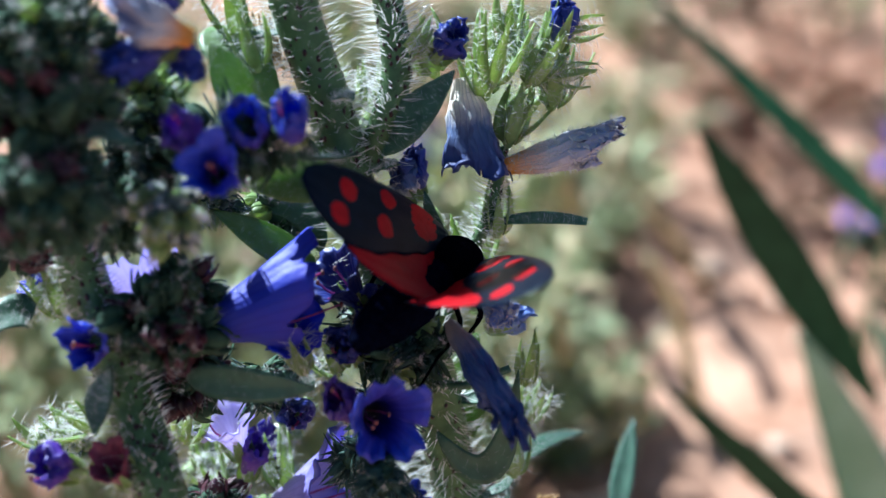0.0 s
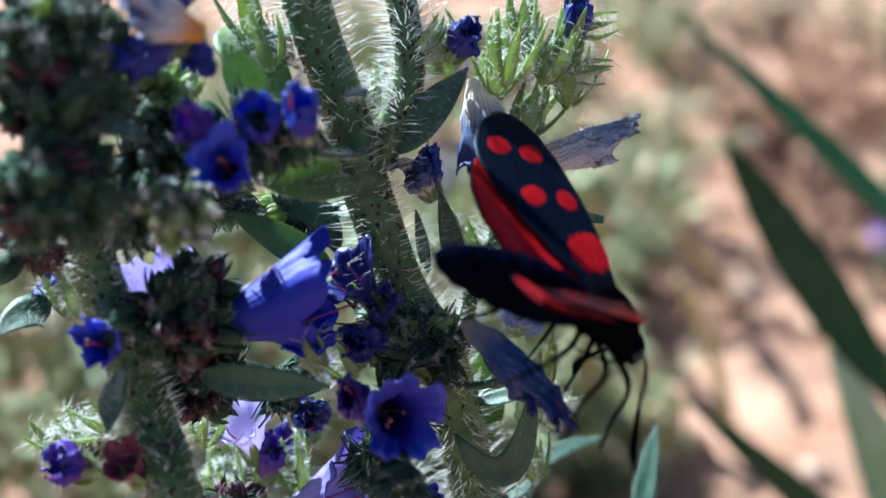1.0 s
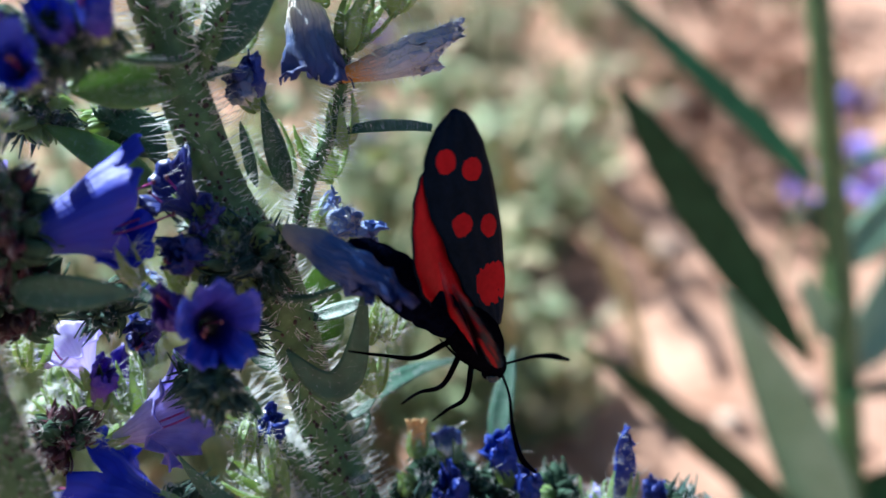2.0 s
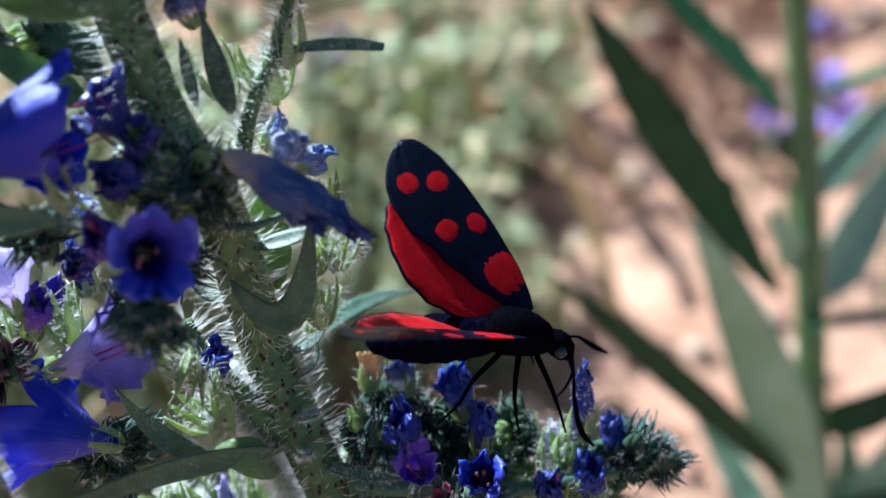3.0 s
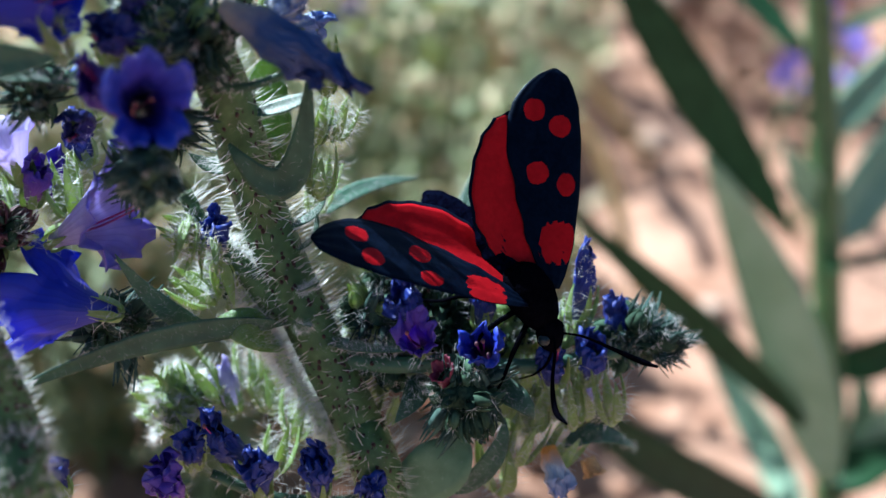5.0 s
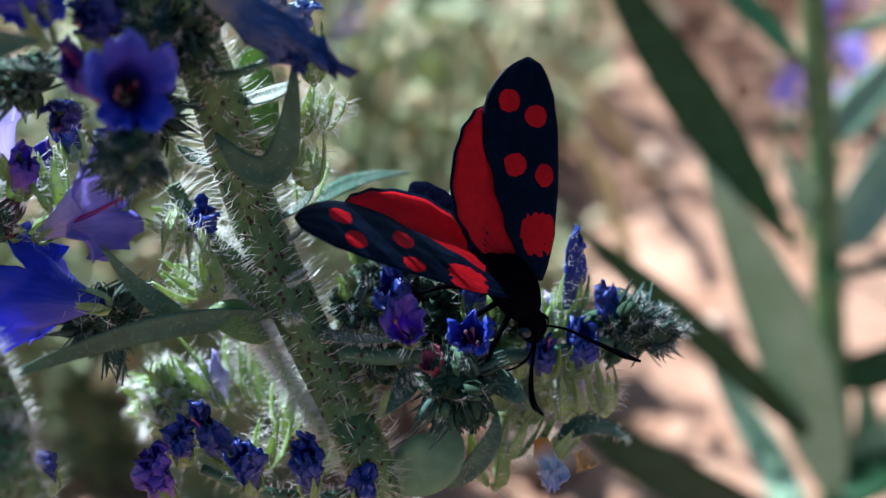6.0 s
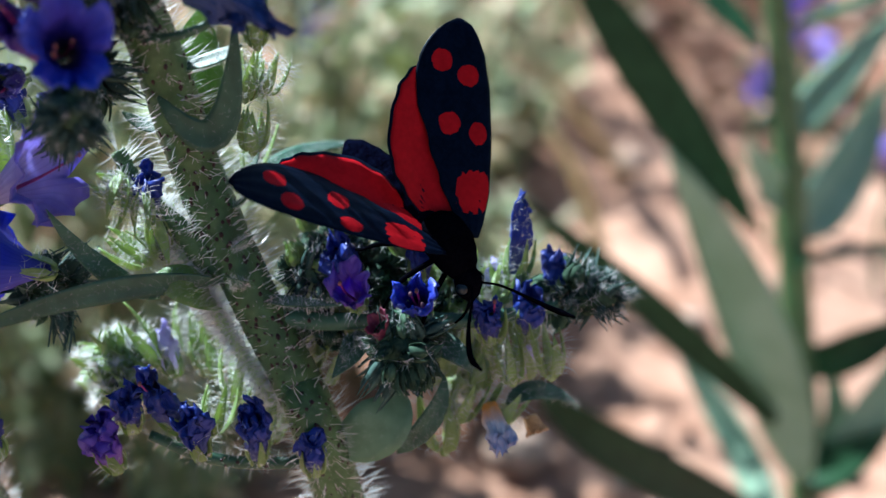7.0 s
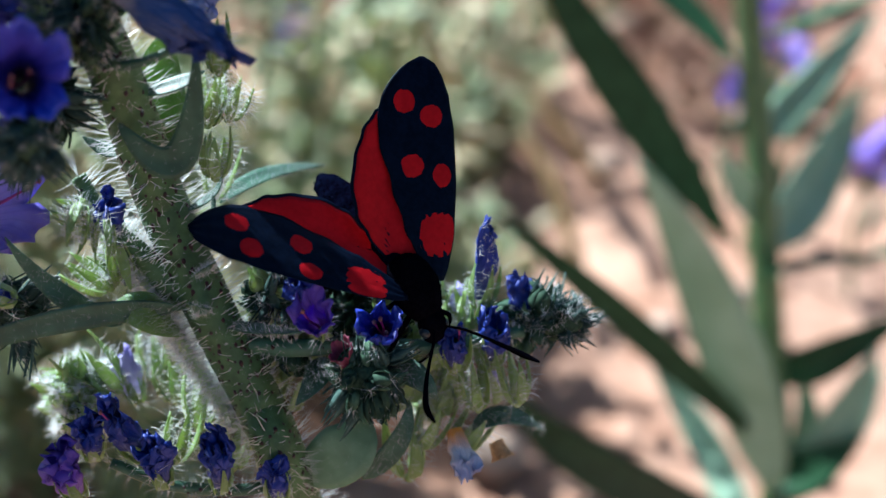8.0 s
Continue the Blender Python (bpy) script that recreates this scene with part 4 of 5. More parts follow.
flower(plant, (9.8, 88.4, 175.2), (10.8, 88.6, 178.1), 1.2, M_INDIGO, "withered blue flower", 17, 3.4, 0, crumple=0.5)
flower(plant, (-0.8, 84.4, 165.1), (-2.0, 84.1, 166.8), 1.4, M_DRY, "shrivelled grey-violet flower", 18, 2.4, 0, crumple=0.7)
flower(plant, (-0.5, 84.6, 165.4), (-0.8, 84.7, 168.1), 0.8, M_INDIGO, "shrivelled blue flower", 19, 0, 0, crumple=0.6)
flower(plant, (-4.8, 79.6, 158.1), (-6.7, 78.9, 161.3), 2.3, M_INDIGO_SHADED, "blue bell with shade in its colour", 20, 3.0, 2, 1.2, lobe=0.3)
flower(plant, (-3.8, 78.6, 155.9), (-5.5, 76.2, 156.6), 1.3, M_INDIGO_SHADED, "withered indigo flower", 21, 3.0, 0, crumple=0.6)
flower(plant, (4.4, 81.2, 157.0), (6.2, 80.0, 156.8), 1.7, M_SKY, "pale blue withered flower", 22, 0, 0, crumple=0.5, down=500)
flower(plant, (5.2, 84.7, 153.7), (7.8, 84.8, 154.0), 1.3, M_SKY, "small pale blue flower", 23, 2.4, 0, crumple=0.5)
flower(plant, (3.6, 85.6, 155.2), (4.7, 86.3, 156.6), 1.2, M_SKY, "small pale blue flower", 24, 2.4, 0, crumple=0.55)
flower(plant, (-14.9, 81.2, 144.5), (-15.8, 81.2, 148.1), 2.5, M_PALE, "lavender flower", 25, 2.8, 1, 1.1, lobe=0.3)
flower(plant, (-14.4, 81.0, 142.8), (-13.4, 80.8, 146.0), 1.3, M_VIOLET, "folded violet flower", 26, 2.8, 0, crumple=0.4)
flower(plant, (-13.4, 81.0, 139.2), (-7.1, 79.0, 143.2), 3.6, M_LILAC, "large lavender-blue flower seen from the side", 27, 3.0, 2, 1.25, lobe=0.5, flare=0.35, asym=0.35, top=(-0.3, 0.3, 1), ruffle=0.12)
flower(plant, (-9.0, 77.5, 134.9), (-16.1, 80.8, 134.4), 4.6, M_BELL, "large blue bell flower", 28, 4.0, 4, 1.4, lobe=0.5, asym=-0.1, crumple=0.14, ruffle=0.14)
flower(plant, (-13.3, 84.7, 140.1), (-13.6, 83.8, 143.8), 1.6, M_VIOLET, "purple flower bud opening", 29, 3.0, 0, crumple=0.3)
flower(plant, (-11.0, 84.6, 144.3), (-11.9, 84.9, 147.1), 1.5, M_INDIGO, "crumpled blue flower", 30, 2.6, 0, crumple=0.6)
flower(plant, (-9.3, 80.9, 148.7), (-10.2, 78.9, 149.2), 1.5, M_INDIGO_SHADED, "withered indigo flower", 31, 2.6, 1, 1.2, crumple=0.5)
flower(plant, (-8.7, 83.0, 151.0), (-10.2, 82.3, 151.9), 1.3, M_SKY, "small pale blue flower", 32, 2.6, 0, crumple=0.5)
flower(plant, (-24.0, 69.0, 151.3), (-25.6, 67.5, 152.9), 1.7, M_VIOLET, "crumpled violet flower", 33, 3.0, 1, 1.1, crumple=0.5)
flower(plant, (-20.3, 68.7, 150.7), (-21.1, 67.6, 153.2), 1.4, M_PINK, "rose-pink opening bud", 34, 3.0, 0, crumple=0.1)
flower(plant, (-27.5, 80.3, 159.1), (-28.6, 79.9, 160.6), 1.3, M_BELL, "small blue flower", 35, 3.4, 0, hairs=140)
flower(plant, (-1.2, 80.4, 138.3), (-1.4, 80.1, 141.0), 1.35, M_INDIGO, "shrivelled dark blue flower", 36, 3.2, 0, crumple=0.6, way=(0.1, 0, -1))
flower(plant, (-10.3, 77.3, 156.6), (-9.6, 76.1, 158.6), 2.2, M_BELL, "blue flower", 37, 2.6, 0)


# both carry painted shade in their petal colour
flower(plant, (-5.5, 77.5, 155.1), (-6.1, 76.0, 157.3), 1.8, M_INDIGO_SHADED, "withered blue flower with shade in its colour", 38, 2.6, 1, 1.2, crumple=0.5)
flower(plant, (-3.9, 79.0, 157.5), (-4.5, 78.0, 159.3), 1.6, M_INDIGO_SHADED, "shrivelled dark blue flower", 39, 2.6, 0, crumple=0.6)

# the cyme on which the moth feeds
flower(plant, (13.8, 77.5, 130.6), (13.4, 74.3, 134.2), 1.7, M_VIOLET, "folded violet flower", 40, 2.6, 1, 1.3, crumple=0.34, close=0.1, lobe=0.4, flare=0.6, r_base=0.4)
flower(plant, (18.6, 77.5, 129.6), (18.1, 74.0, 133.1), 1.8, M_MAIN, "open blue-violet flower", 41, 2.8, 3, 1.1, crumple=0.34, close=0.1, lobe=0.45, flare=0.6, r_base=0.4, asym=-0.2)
flower(plant, (13.3, 80.5, 131.2), (12.1, 80.1, 134.7), 1.8, M_INDIGO, "withered indigo flower", 42, 3.0, 0, crumple=0.5)
flower(plant, (17.5, 82.3, 132.9), (16.5, 82.9, 136.2), 1.6, M_INDIGO, "withered indigo flower", 43, 3.0, 0, crumple=0.5)
flower(plant, (18.7, 80.1, 131.1), (18.9, 80.7, 134.3), 1.5, M_INDIGO, "withered indigo flower", 44, 3.0, 0, crumple=0.5)
flower(plant, (23.9, 77.8, 127.0), (23.8, 77.1, 130.1), 1.25, M_INDIGO, "small withered indigo flower", 45, 3.2, 1, 1.3, crumple=0.6)
flower(plant, (26.2, 80.8, 130.8), (27.2, 82.4, 136.1), 1.3, M_INDIGO, "upright withered blue flower with downy edge", 46, 4.2, 0, crumple=0.42, lobe=0.5, hairs=80, squash=0.6, down=350)
flower(plant, (29.4, 81.6, 128.1), (30.0, 82.3, 131.5), 1.5, M_INDIGO, "withered blue flower", 47, 3.0, 0, crumple=0.5, hairs=50)
flower(plant, (27.0, 79.0, 126.6), (27.1, 78.4, 130.1), 1.6, M_INDIGO, "withered blue flower", 48, 3.2, 0, crumple=0.5, hairs=50)
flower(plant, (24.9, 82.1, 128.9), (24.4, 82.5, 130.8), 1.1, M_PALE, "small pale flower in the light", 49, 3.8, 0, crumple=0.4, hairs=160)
flower(plant, (16.0, 75.4, 128.3), (15.2, 74.9, 130.5), 0.9, M_PINK, "rose-pink bud", 50, 2.4, 0)
flower(plant, (12.8, 84.3, 134.1), (12.4, 84.7, 136.0), 1.2, M_DRY, "shrivelled grey-blue flower", 52, 3.0, 0, crumple=0.6)
flower(plant, (27.1, 80.9, 121.8), (26.6, 80.8, 123.8), 1.2, M_PALE, "shrivelled pale flower", 53, 3.6, 0, crumple=0.6)
cluster(plant, (17.1, 75.0, 127.7), (2.6, 2.2, 3.0), 26, ("green", "green", "spike"), "hanging cyme tip of hooked dark green buds", 60, (1.2, 2.0), (0, 0, -0.5), 160)
cluster(plant, (32.6, 80.9, 128.4), (3.2, 1.9, 1.9), 26, ("spike",), "spiky bluish-green cyme tip", 61, (0.9, 1.5), (0.7, 0, 0.2), 200)
cluster(plant, (30.6, 81.6, 128.5), (2.2, 2.0, 2.0), 16, ("spike", "green"), "bristly cyme of green buds", 62, (1.4, 2.2), (0.2, 0, 0.1), 120)
cluster(plant, (9.8, 81.3, 131.4), (2.2, 2.0, 2.4), 22, ("green", "spike", "sepal"), "bristly dark green buds beside the stem", 63, (1.2, 2.0), (0.1, -0.2, 0.2), 160)

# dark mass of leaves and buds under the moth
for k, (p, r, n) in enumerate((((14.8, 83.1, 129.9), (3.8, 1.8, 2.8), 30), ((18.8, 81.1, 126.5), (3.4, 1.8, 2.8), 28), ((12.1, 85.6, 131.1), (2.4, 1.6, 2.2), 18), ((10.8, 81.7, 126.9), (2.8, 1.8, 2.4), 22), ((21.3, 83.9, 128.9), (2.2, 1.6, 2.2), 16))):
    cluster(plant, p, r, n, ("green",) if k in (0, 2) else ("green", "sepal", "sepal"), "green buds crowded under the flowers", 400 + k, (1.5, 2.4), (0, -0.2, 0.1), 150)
for k, (a, b, c) in enumerate((((7.5, 81.1, 128.7), (10.8, 79.5, 130.2), (13.9, 78.7, 130.0)), ((8.4, 80.5, 127.6), (11.8, 81.2, 131.3), (14.3, 82.8, 133.6)), ((13.8, 79.0, 127.3), (13.2, 76.2, 127.3), (11.6, 74.4, 126.1)), ((18.3, 78.5, 126.9), (20.8, 75.7, 127.2), (22.2, 74.8, 125.6)))):
    leaf(plant, a, b, c, 2.0, (0, -0.7, 0.6), "narrow dark green leaf", 120)

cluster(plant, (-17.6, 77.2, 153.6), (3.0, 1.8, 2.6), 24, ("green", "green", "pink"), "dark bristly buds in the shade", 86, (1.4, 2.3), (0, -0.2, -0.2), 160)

for k, (p, r, n) in enumerate((((-0.3, 78.8, 155.0), (1.9, 1.6, 1.8), 16), ((-2.6, 79.4, 155.8), (1.6, 1.4, 1.6), 12))):
    cluster(plant, p, r, n, ("green", "spike"), "dark bristly buds round the stem", 440 + k, (1.4, 2.3), (0.1, -0.3, 0), 200)

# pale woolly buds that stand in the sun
# the second is added in place of the stem's sunlit edge
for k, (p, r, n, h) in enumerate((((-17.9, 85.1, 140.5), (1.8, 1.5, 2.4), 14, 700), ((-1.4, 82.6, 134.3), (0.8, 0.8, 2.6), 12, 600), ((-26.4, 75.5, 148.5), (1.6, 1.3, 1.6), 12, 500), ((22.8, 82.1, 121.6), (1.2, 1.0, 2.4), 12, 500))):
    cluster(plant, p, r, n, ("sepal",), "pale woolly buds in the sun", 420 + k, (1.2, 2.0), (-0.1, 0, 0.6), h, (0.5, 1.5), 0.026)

cluster(plant, (-19.3, 80.1, 173.3), (3.2, 1.6, 2.6), 20, ("sepal", "sepal", "green"), "green calyces behind the flowers", 87, (1.4, 2.2), (0, 0, 0), 140)
calyx((-10.5, 87.1, 174.4), (-11.2, 88.8, 178.1), 0.9, 5, 0.25, 28, "whitish bristly dry calyx", 420, M_HUSK)

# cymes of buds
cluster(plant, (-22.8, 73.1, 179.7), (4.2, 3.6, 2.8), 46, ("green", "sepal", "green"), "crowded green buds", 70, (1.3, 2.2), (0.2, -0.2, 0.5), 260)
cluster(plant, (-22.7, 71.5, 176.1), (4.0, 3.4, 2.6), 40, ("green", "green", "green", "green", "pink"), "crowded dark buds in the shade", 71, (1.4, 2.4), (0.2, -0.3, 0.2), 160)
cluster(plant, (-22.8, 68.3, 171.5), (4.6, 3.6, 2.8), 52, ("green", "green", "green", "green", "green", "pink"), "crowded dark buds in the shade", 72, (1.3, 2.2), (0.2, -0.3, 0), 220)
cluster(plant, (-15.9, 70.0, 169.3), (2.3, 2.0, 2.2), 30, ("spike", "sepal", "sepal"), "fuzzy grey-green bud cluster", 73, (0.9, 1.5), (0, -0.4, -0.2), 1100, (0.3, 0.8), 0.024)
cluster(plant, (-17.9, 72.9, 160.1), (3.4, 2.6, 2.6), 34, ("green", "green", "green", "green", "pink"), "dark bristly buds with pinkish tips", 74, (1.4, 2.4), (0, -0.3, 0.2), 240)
cluster(plant, (-16.4, 74.8, 161.7), (1.6, 1.4, 1.6), 10, ("green", "pink"), "bristly pinkish buds", 75, (1.6, 2.3), (0.2, 0, 0.7), 160)
cluster(plant, (-3.2, 69.9, 149.6), (1.7, 1.5, 2.0), 24, ("spike",), "dark green hooked buds below a flower", 76, (0.9, 1.5), (0, -0.1, -0.6), 160, (0.3, 0.8))
cluster(plant, (-3.2, 79.9, 155.9), (2.4, 2.0, 1.7), 20, ("green", "spike", "sepal"), "bristly dark green buds round the stem", 77, (1.4, 2.3), (0, -0.3, 0.1), 260)
cluster(plant, (-2.4, 79.3, 155.0), (3.4, 2.2, 2.4), 24, ("green", "spike", "sepal"), "bristly green buds on the stem", 78, (1.4, 2.3), (0.1, -0.3, 0), 260)
cluster(plant, (-6.0, 81.6, 123.2), (2.0, 1.8, 3.2), 22, ("sepal",), "pale woolly buds in the sun", 79, (1.4, 2.4), (-0.2, 0, 0.6), 900, (0.6, 1.6), 0.03)
cluster(plant, (-17.0, 79.5, 140.6), (1.7, 1.5, 1.8), 16, ("sepal", "pink", "green"), "bristly buds with pink tips", 80, (1.4, 2.2), (0, 0, 0.4), 220)
cluster(plant, (-10.2, 80.5, 131.8), (2.4, 2.0, 2.6), 22, ("green", "spike"), "bristly dark green buds", 81, (1.4, 2.4), (0.4, 0, 0), 220)
cluster(plant, (-5.4, 76.5, 146.6), (1.8, 1.6, 2.0), 24, ("spike",), "hooked dark green cyme tip", 82, (0.9, 1.5), (0, -0.1, -0.6), 160, (0.3, 0.8))
cluster(plant, (-9.6, 75.4, 172.9), (1.8, 1.5, 1.4), 10, ("green",), "dark green calyces below the flowers", 83, (1.4, 2.2), (0, -0.2, -0.2), 80)
cluster(plant, (-13.6, 76.0, 171.6), (3.2, 2.0, 2.2), 18, ("green", "spike"), "dark green calyces behind the flowers", 84, (1.4, 2.2), (0, 0, 0), 140)
flower(plant, (-1.7, 81.5, 123.3), (-2.7, 82.8, 125.8), 1.6, M_PALE, "pale lilac flower", 85, 3.0, 0, crumple=0.4, hairs=200)

cluster(plant, (-18.9, 77.5, 170.4), (2.4, 1.8, 2.2), 18, ("green", "spike"), "dark green buds behind the flowers", 88, (1.4, 2.2), (0, 0, 0), 100)
cluster(plant, (-20.2, 75.0, 167.4), (2.2, 1.8, 2.2), 18, ("green", "spike"), "dark green buds below the crowded cyme", 89, (1.4, 2.2), (0, 0, -0.2), 100)
cluster(plant, (-27.9, 77.0, 164.4), (1.9, 1.6, 1.7), 14, ("green", "green", "pink"), "dark green buds beside the side stem", 101, (1.4, 2.2), (0, 0, 0), 120)
cluster(plant, (-3.9, 79.5, 149.1), (1.5, 1.4, 2.0), 14, ("green", "spike"), "dark green buds between stem and flower", 102, (1.4, 2.2), (0, 0, -0.3), 160)
cluster(plant, (-12.3, 79.0, 151.7), (1.3, 1.2, 1.1), 14, ("green", "spike"), "dark green buds beside a withered flower", 103, (1.4, 2.2), (0, 0, 0), 120)
cluster(plant, (-11.6, 87.0, 162.3), (2.4, 1.6, 2.2), 18, ("green", "spike", "sepal"), "shaded green buds behind the leaves", 104, (1.4, 2.2), (0, 0, 0), 160)
cluster(plant, (-16.1, 84.0, 165.2), (2.2, 1.6, 1.8), 18, ("green", "spike", "sepal"), "shaded green buds behind the leaves", 105, (1.4, 2.2), (0, 0, 0), 160)
leaf(plant, (-8.0, 85.0, 159.9), (-10.2, 86.0, 163.4), (-14.9, 86.0, 162.5), 2.4, (-0.2, -0.7, 0.6), "shaded green leaf behind the bell flower", 60, fold=0.2)

# withered flowers at the foot of the stem's visible stretch
flower(plant, (-0.4, 75.3, 122.2), (-2.7, 74.4, 126.9), 1.66, M_INDIGO, "withered indigo flower", 90, 3.2, 1, 1.2, crumple=0.75, lobe=0.4)
flower(plant, (1.2, 73.4, 120.9), (0.8, 72.7, 124.9), 1.44, M_INDIGO, "withered indigo flower", 91, 3.2, 0, crumple=0.75)
flower(plant, (-5.3, 73.3, 120.2), (-6.2, 72.9, 123.8), 1.73, M_VIOLET, "crumpled violet flower", 92, 3.2, 0, crumple=0.75)
flower(plant, (5.4, 73.9, 119.7), (5.6, 73.3, 124.2), 1.37, M_INDIGO, "withered indigo flower", 93, 3.6, 0, crumple=0.75)
flower(plant, (9.7, 74.1, 118.2), (9.7, 73.5, 121.4), 1.30, M_INDIGO, "withered indigo flower", 94, 3.2, 0, crumple=0.75)
flower(plant, (-13.4, 71.7, 123.1), (-14.2, 71.8, 125.4), 1.6, M_INDIGO, "crumpled indigo flower", 95, 3.2, 1, 1.2, crumple=0.6)
flower(plant, (-4.3, 76.3, 121.7), (-4.2, 74.8, 125.4), 1.3, M_INDIGO, "withered indigo flower", 96, 3.0, 0, crumple=0.6)
flower(plant, (23.7, 77.3, 121.0), (24.5, 74.4, 118.7), 1.3, M_STRAW, "withered hanging flower with a straw base", 97, 0, 0, crumple=0.5)
flower(plant, (27.1, 78.3, 118.9), (27.6, 77.3, 118.0), 0.9, M_HUSK, "straw-coloured dry husk", 98, 0, 0, crumple=0.2)
flower(plant, (10.0, 85.1, 134.3), (10.0, 85.7, 136.6), 0.85, M_HUSK, "straw-coloured dry husk", 99, 2.6, 0, crumple=0.15)


stalk(plant, [(-1.6, 81.0, 151.3), (2.4, 78.6, 151.8), (6.1, 79.0, 153.0)], [0.4, 0.34, 0.28], "branch", "thin dark green side stalk", 8, 1, 0.3, 0.9, seed=9, sides=10, material=M_LEAF)

calyx((5.0, 87.2, 172.4), (6.2, 88.1, 176.8), 1.2, 6, 0.45, 1, hairs=260)
calyx((7.7, 87.6, 172.3), (9.8, 88.2, 175.9), 1.1, 6, 0.35, 2, hairs=240)
calyx((6.3, 87.7, 167.6), (7.4, 89.2, 172.2), 1.3, 6, 0.16, 3, hairs=240)
calyx((5.4, 85.3, 161.1), (5.4, 86.0, 165.0), 1.3, 6, 0.14, 4, hairs=220)
calyx((-2.1, 87.0, 174.3), (-0.2, 87.4, 177.7), 1.3, 5, 0.25, 6, hairs=220)
calyx((6.3, 89.7, 175.6), (6.3, 90.1, 178.9), 1.2, 5, 0.25, 7)
calyx((10.0, 87.3, 172.8), (12.6, 86.4, 173.4), 0.9, 4, 0.25, 8)
calyx((10.5, 88.6, 175.8), (13.7, 87.9, 176.6), 0.9, 3, 0.2, 9)
calyx((6.3, 82.7, 145.6), (7.2, 83.6, 149.5), 1.1, 5, 0.2, 10, hairs=220)
calyx((7.8, 82.8, 145.9), (9.0, 83.6, 148.6), 0.9, 4, 0.3, 11, hairs=300)
calyx((5.7, 85.5, 138.4), (7.0, 87.2, 141.9), 1.0, 4, 0.2, 12, hairs=240)
calyx((24.3, 80.2, 127.4), (24.8, 81.7, 131.3), 1.0, 5, 0.2, 13, hairs=220)
calyx((25.6, 77.2, 122.9), (25.2, 78.3, 127.1), 1.1, 5, 0.2, 14, hairs=220)
calyx((28.7, 77.2, 123.2), (28.1, 78.6, 127.8), 1.1, 5, 0.2, 15, hairs=200)
calyx((21.0, 77.2, 119.6), (22.7, 78.0, 123.5), 1.2, 5, 0.3, 16, hairs=220)
calyx((18.9, 79.1, 122.1), (20.4, 80.1, 125.2), 1.2, 5, 0.3, 17, hairs=220)
calyx((3.4, 79.2, 121.3), (4.6, 80.4, 125.9), 1.2, 5, 0.2, 18, hairs=260)
calyx((1.9, 75.6, 120.8), (2.9, 77.4, 124.3), 1.1, 5, 0.25, 19, hairs=220)
calyx((-2.9, 79.4, 141.2), (-3.6, 77.1, 138.9), 1.0, 5, 0.2, 20, hairs=160)
calyx((-1.5, 79.7, 139.8), (-1.3, 77.3, 137.3), 0.8, 5, 0.2, 21, hairs=160)
calyx((-0.5, 83.7, 123.4), (-0.8, 85.7, 127.2), 1.2, 5, 0.2, 22, hairs=260)
calyx((-26.1, 77.8, 158.5), (-27.7, 78.4, 162.2), 1.1, 5, 0.25, 23, hairs=260)
calyx((-24.2, 74.4, 151.1), (-26.3, 74.1, 152.8), 0.9, 6, 0.6, 24, hairs=200)
calyx((-8.7, 75.0, 155.2), (-9.6, 74.4, 158.7), 0.9, 3, 0.2, 25)
calyx((-7.9, 86.7, 173.6), (-11.4, 87.3, 177.2), 0.9, 3, 0.3, 26, "whitish bristly dry calyx", 320, M_HUSK)
calyx((-4.7, 87.1, 170.8), (-5.0, 88.0, 174.0), 0.9, 4, 0.3, 27, hairs=260)

# more calyces, crowded on the side shoots
calyx((4.6, 88.7, 171.1), (3.6, 89.5, 175.2), 1.5, 5, 0.2, 200, hairs=150)
calyx((6.6, 90.3, 173.2), (5.6, 91.7, 177.7), 1.5, 5, 0.25, 201, hairs=150)
calyx((8.6, 90.1, 172.8), (9.0, 91.5, 177.2), 1.5, 5, 0.25, 202, hairs=150)
calyx((9.6, 88.8, 170.1), (10.7, 90.3, 174.5), 1.3, 5, 0.3, 203, hairs=150)
calyx((5.9, 88.4, 168.0), (8.9, 88.9, 171.4), 1.4, 5, 0.2, 204, hairs=150)
calyx((-2.2, 87.4, 168.0), (-1.3, 88.2, 170.9), 1.2, 4, 0.3, 205, hairs=150)
calyx((0.8, 88.5, 172.9), (-0.6, 89.3, 177.0), 1.5, 5, 0.25, 206, hairs=150)
calyx((-6.1, 87.5, 168.0), (-4.7, 89.3, 173.2), 1.5, 5, 0.3, 207, hairs=150)
calyx((-11.8, 84.0, 174.8), (-13.0, 84.7, 178.7), 1.4, 5, 0.3, 208, hairs=150)
calyx((-13.3, 86.0, 176.8), (-14.7, 86.5, 180.3), 1.4, 5, 0.3, 209, hairs=150)
calyx((1.1, 85.3, 158.6), (-0.6, 86.0, 162.6), 1.4, 5, 0.25, 210, hairs=150)
calyx((4.2, 86.1, 158.1), (3.3, 87.1, 162.5), 1.3, 5, 0.3, 211, hairs=150)
calyx((7.6, 82.3, 149.7), (7.8, 82.8, 153.4), 1.1, 5, 0.2, 212, hairs=150)
calyx((6.7, 81.0, 142.1), (7.0, 82.1, 145.6), 1.2, 5, 0.2, 213, hairs=150)
calyx((-6.7, 79.3, 152.6), (-8.2, 79.5, 155.4), 1.2, 4, 0.3, 214, hairs=150)
calyx((-18.7, 79.9, 146.4), (-17.6, 80.5, 150.1), 1.2, 5, 0.3, 215, hairs=150)
calyx((-11.7, 80.9, 141.4), (-12.3, 82.0, 145.0), 1.3, 5, 0.3, 216, hairs=150)
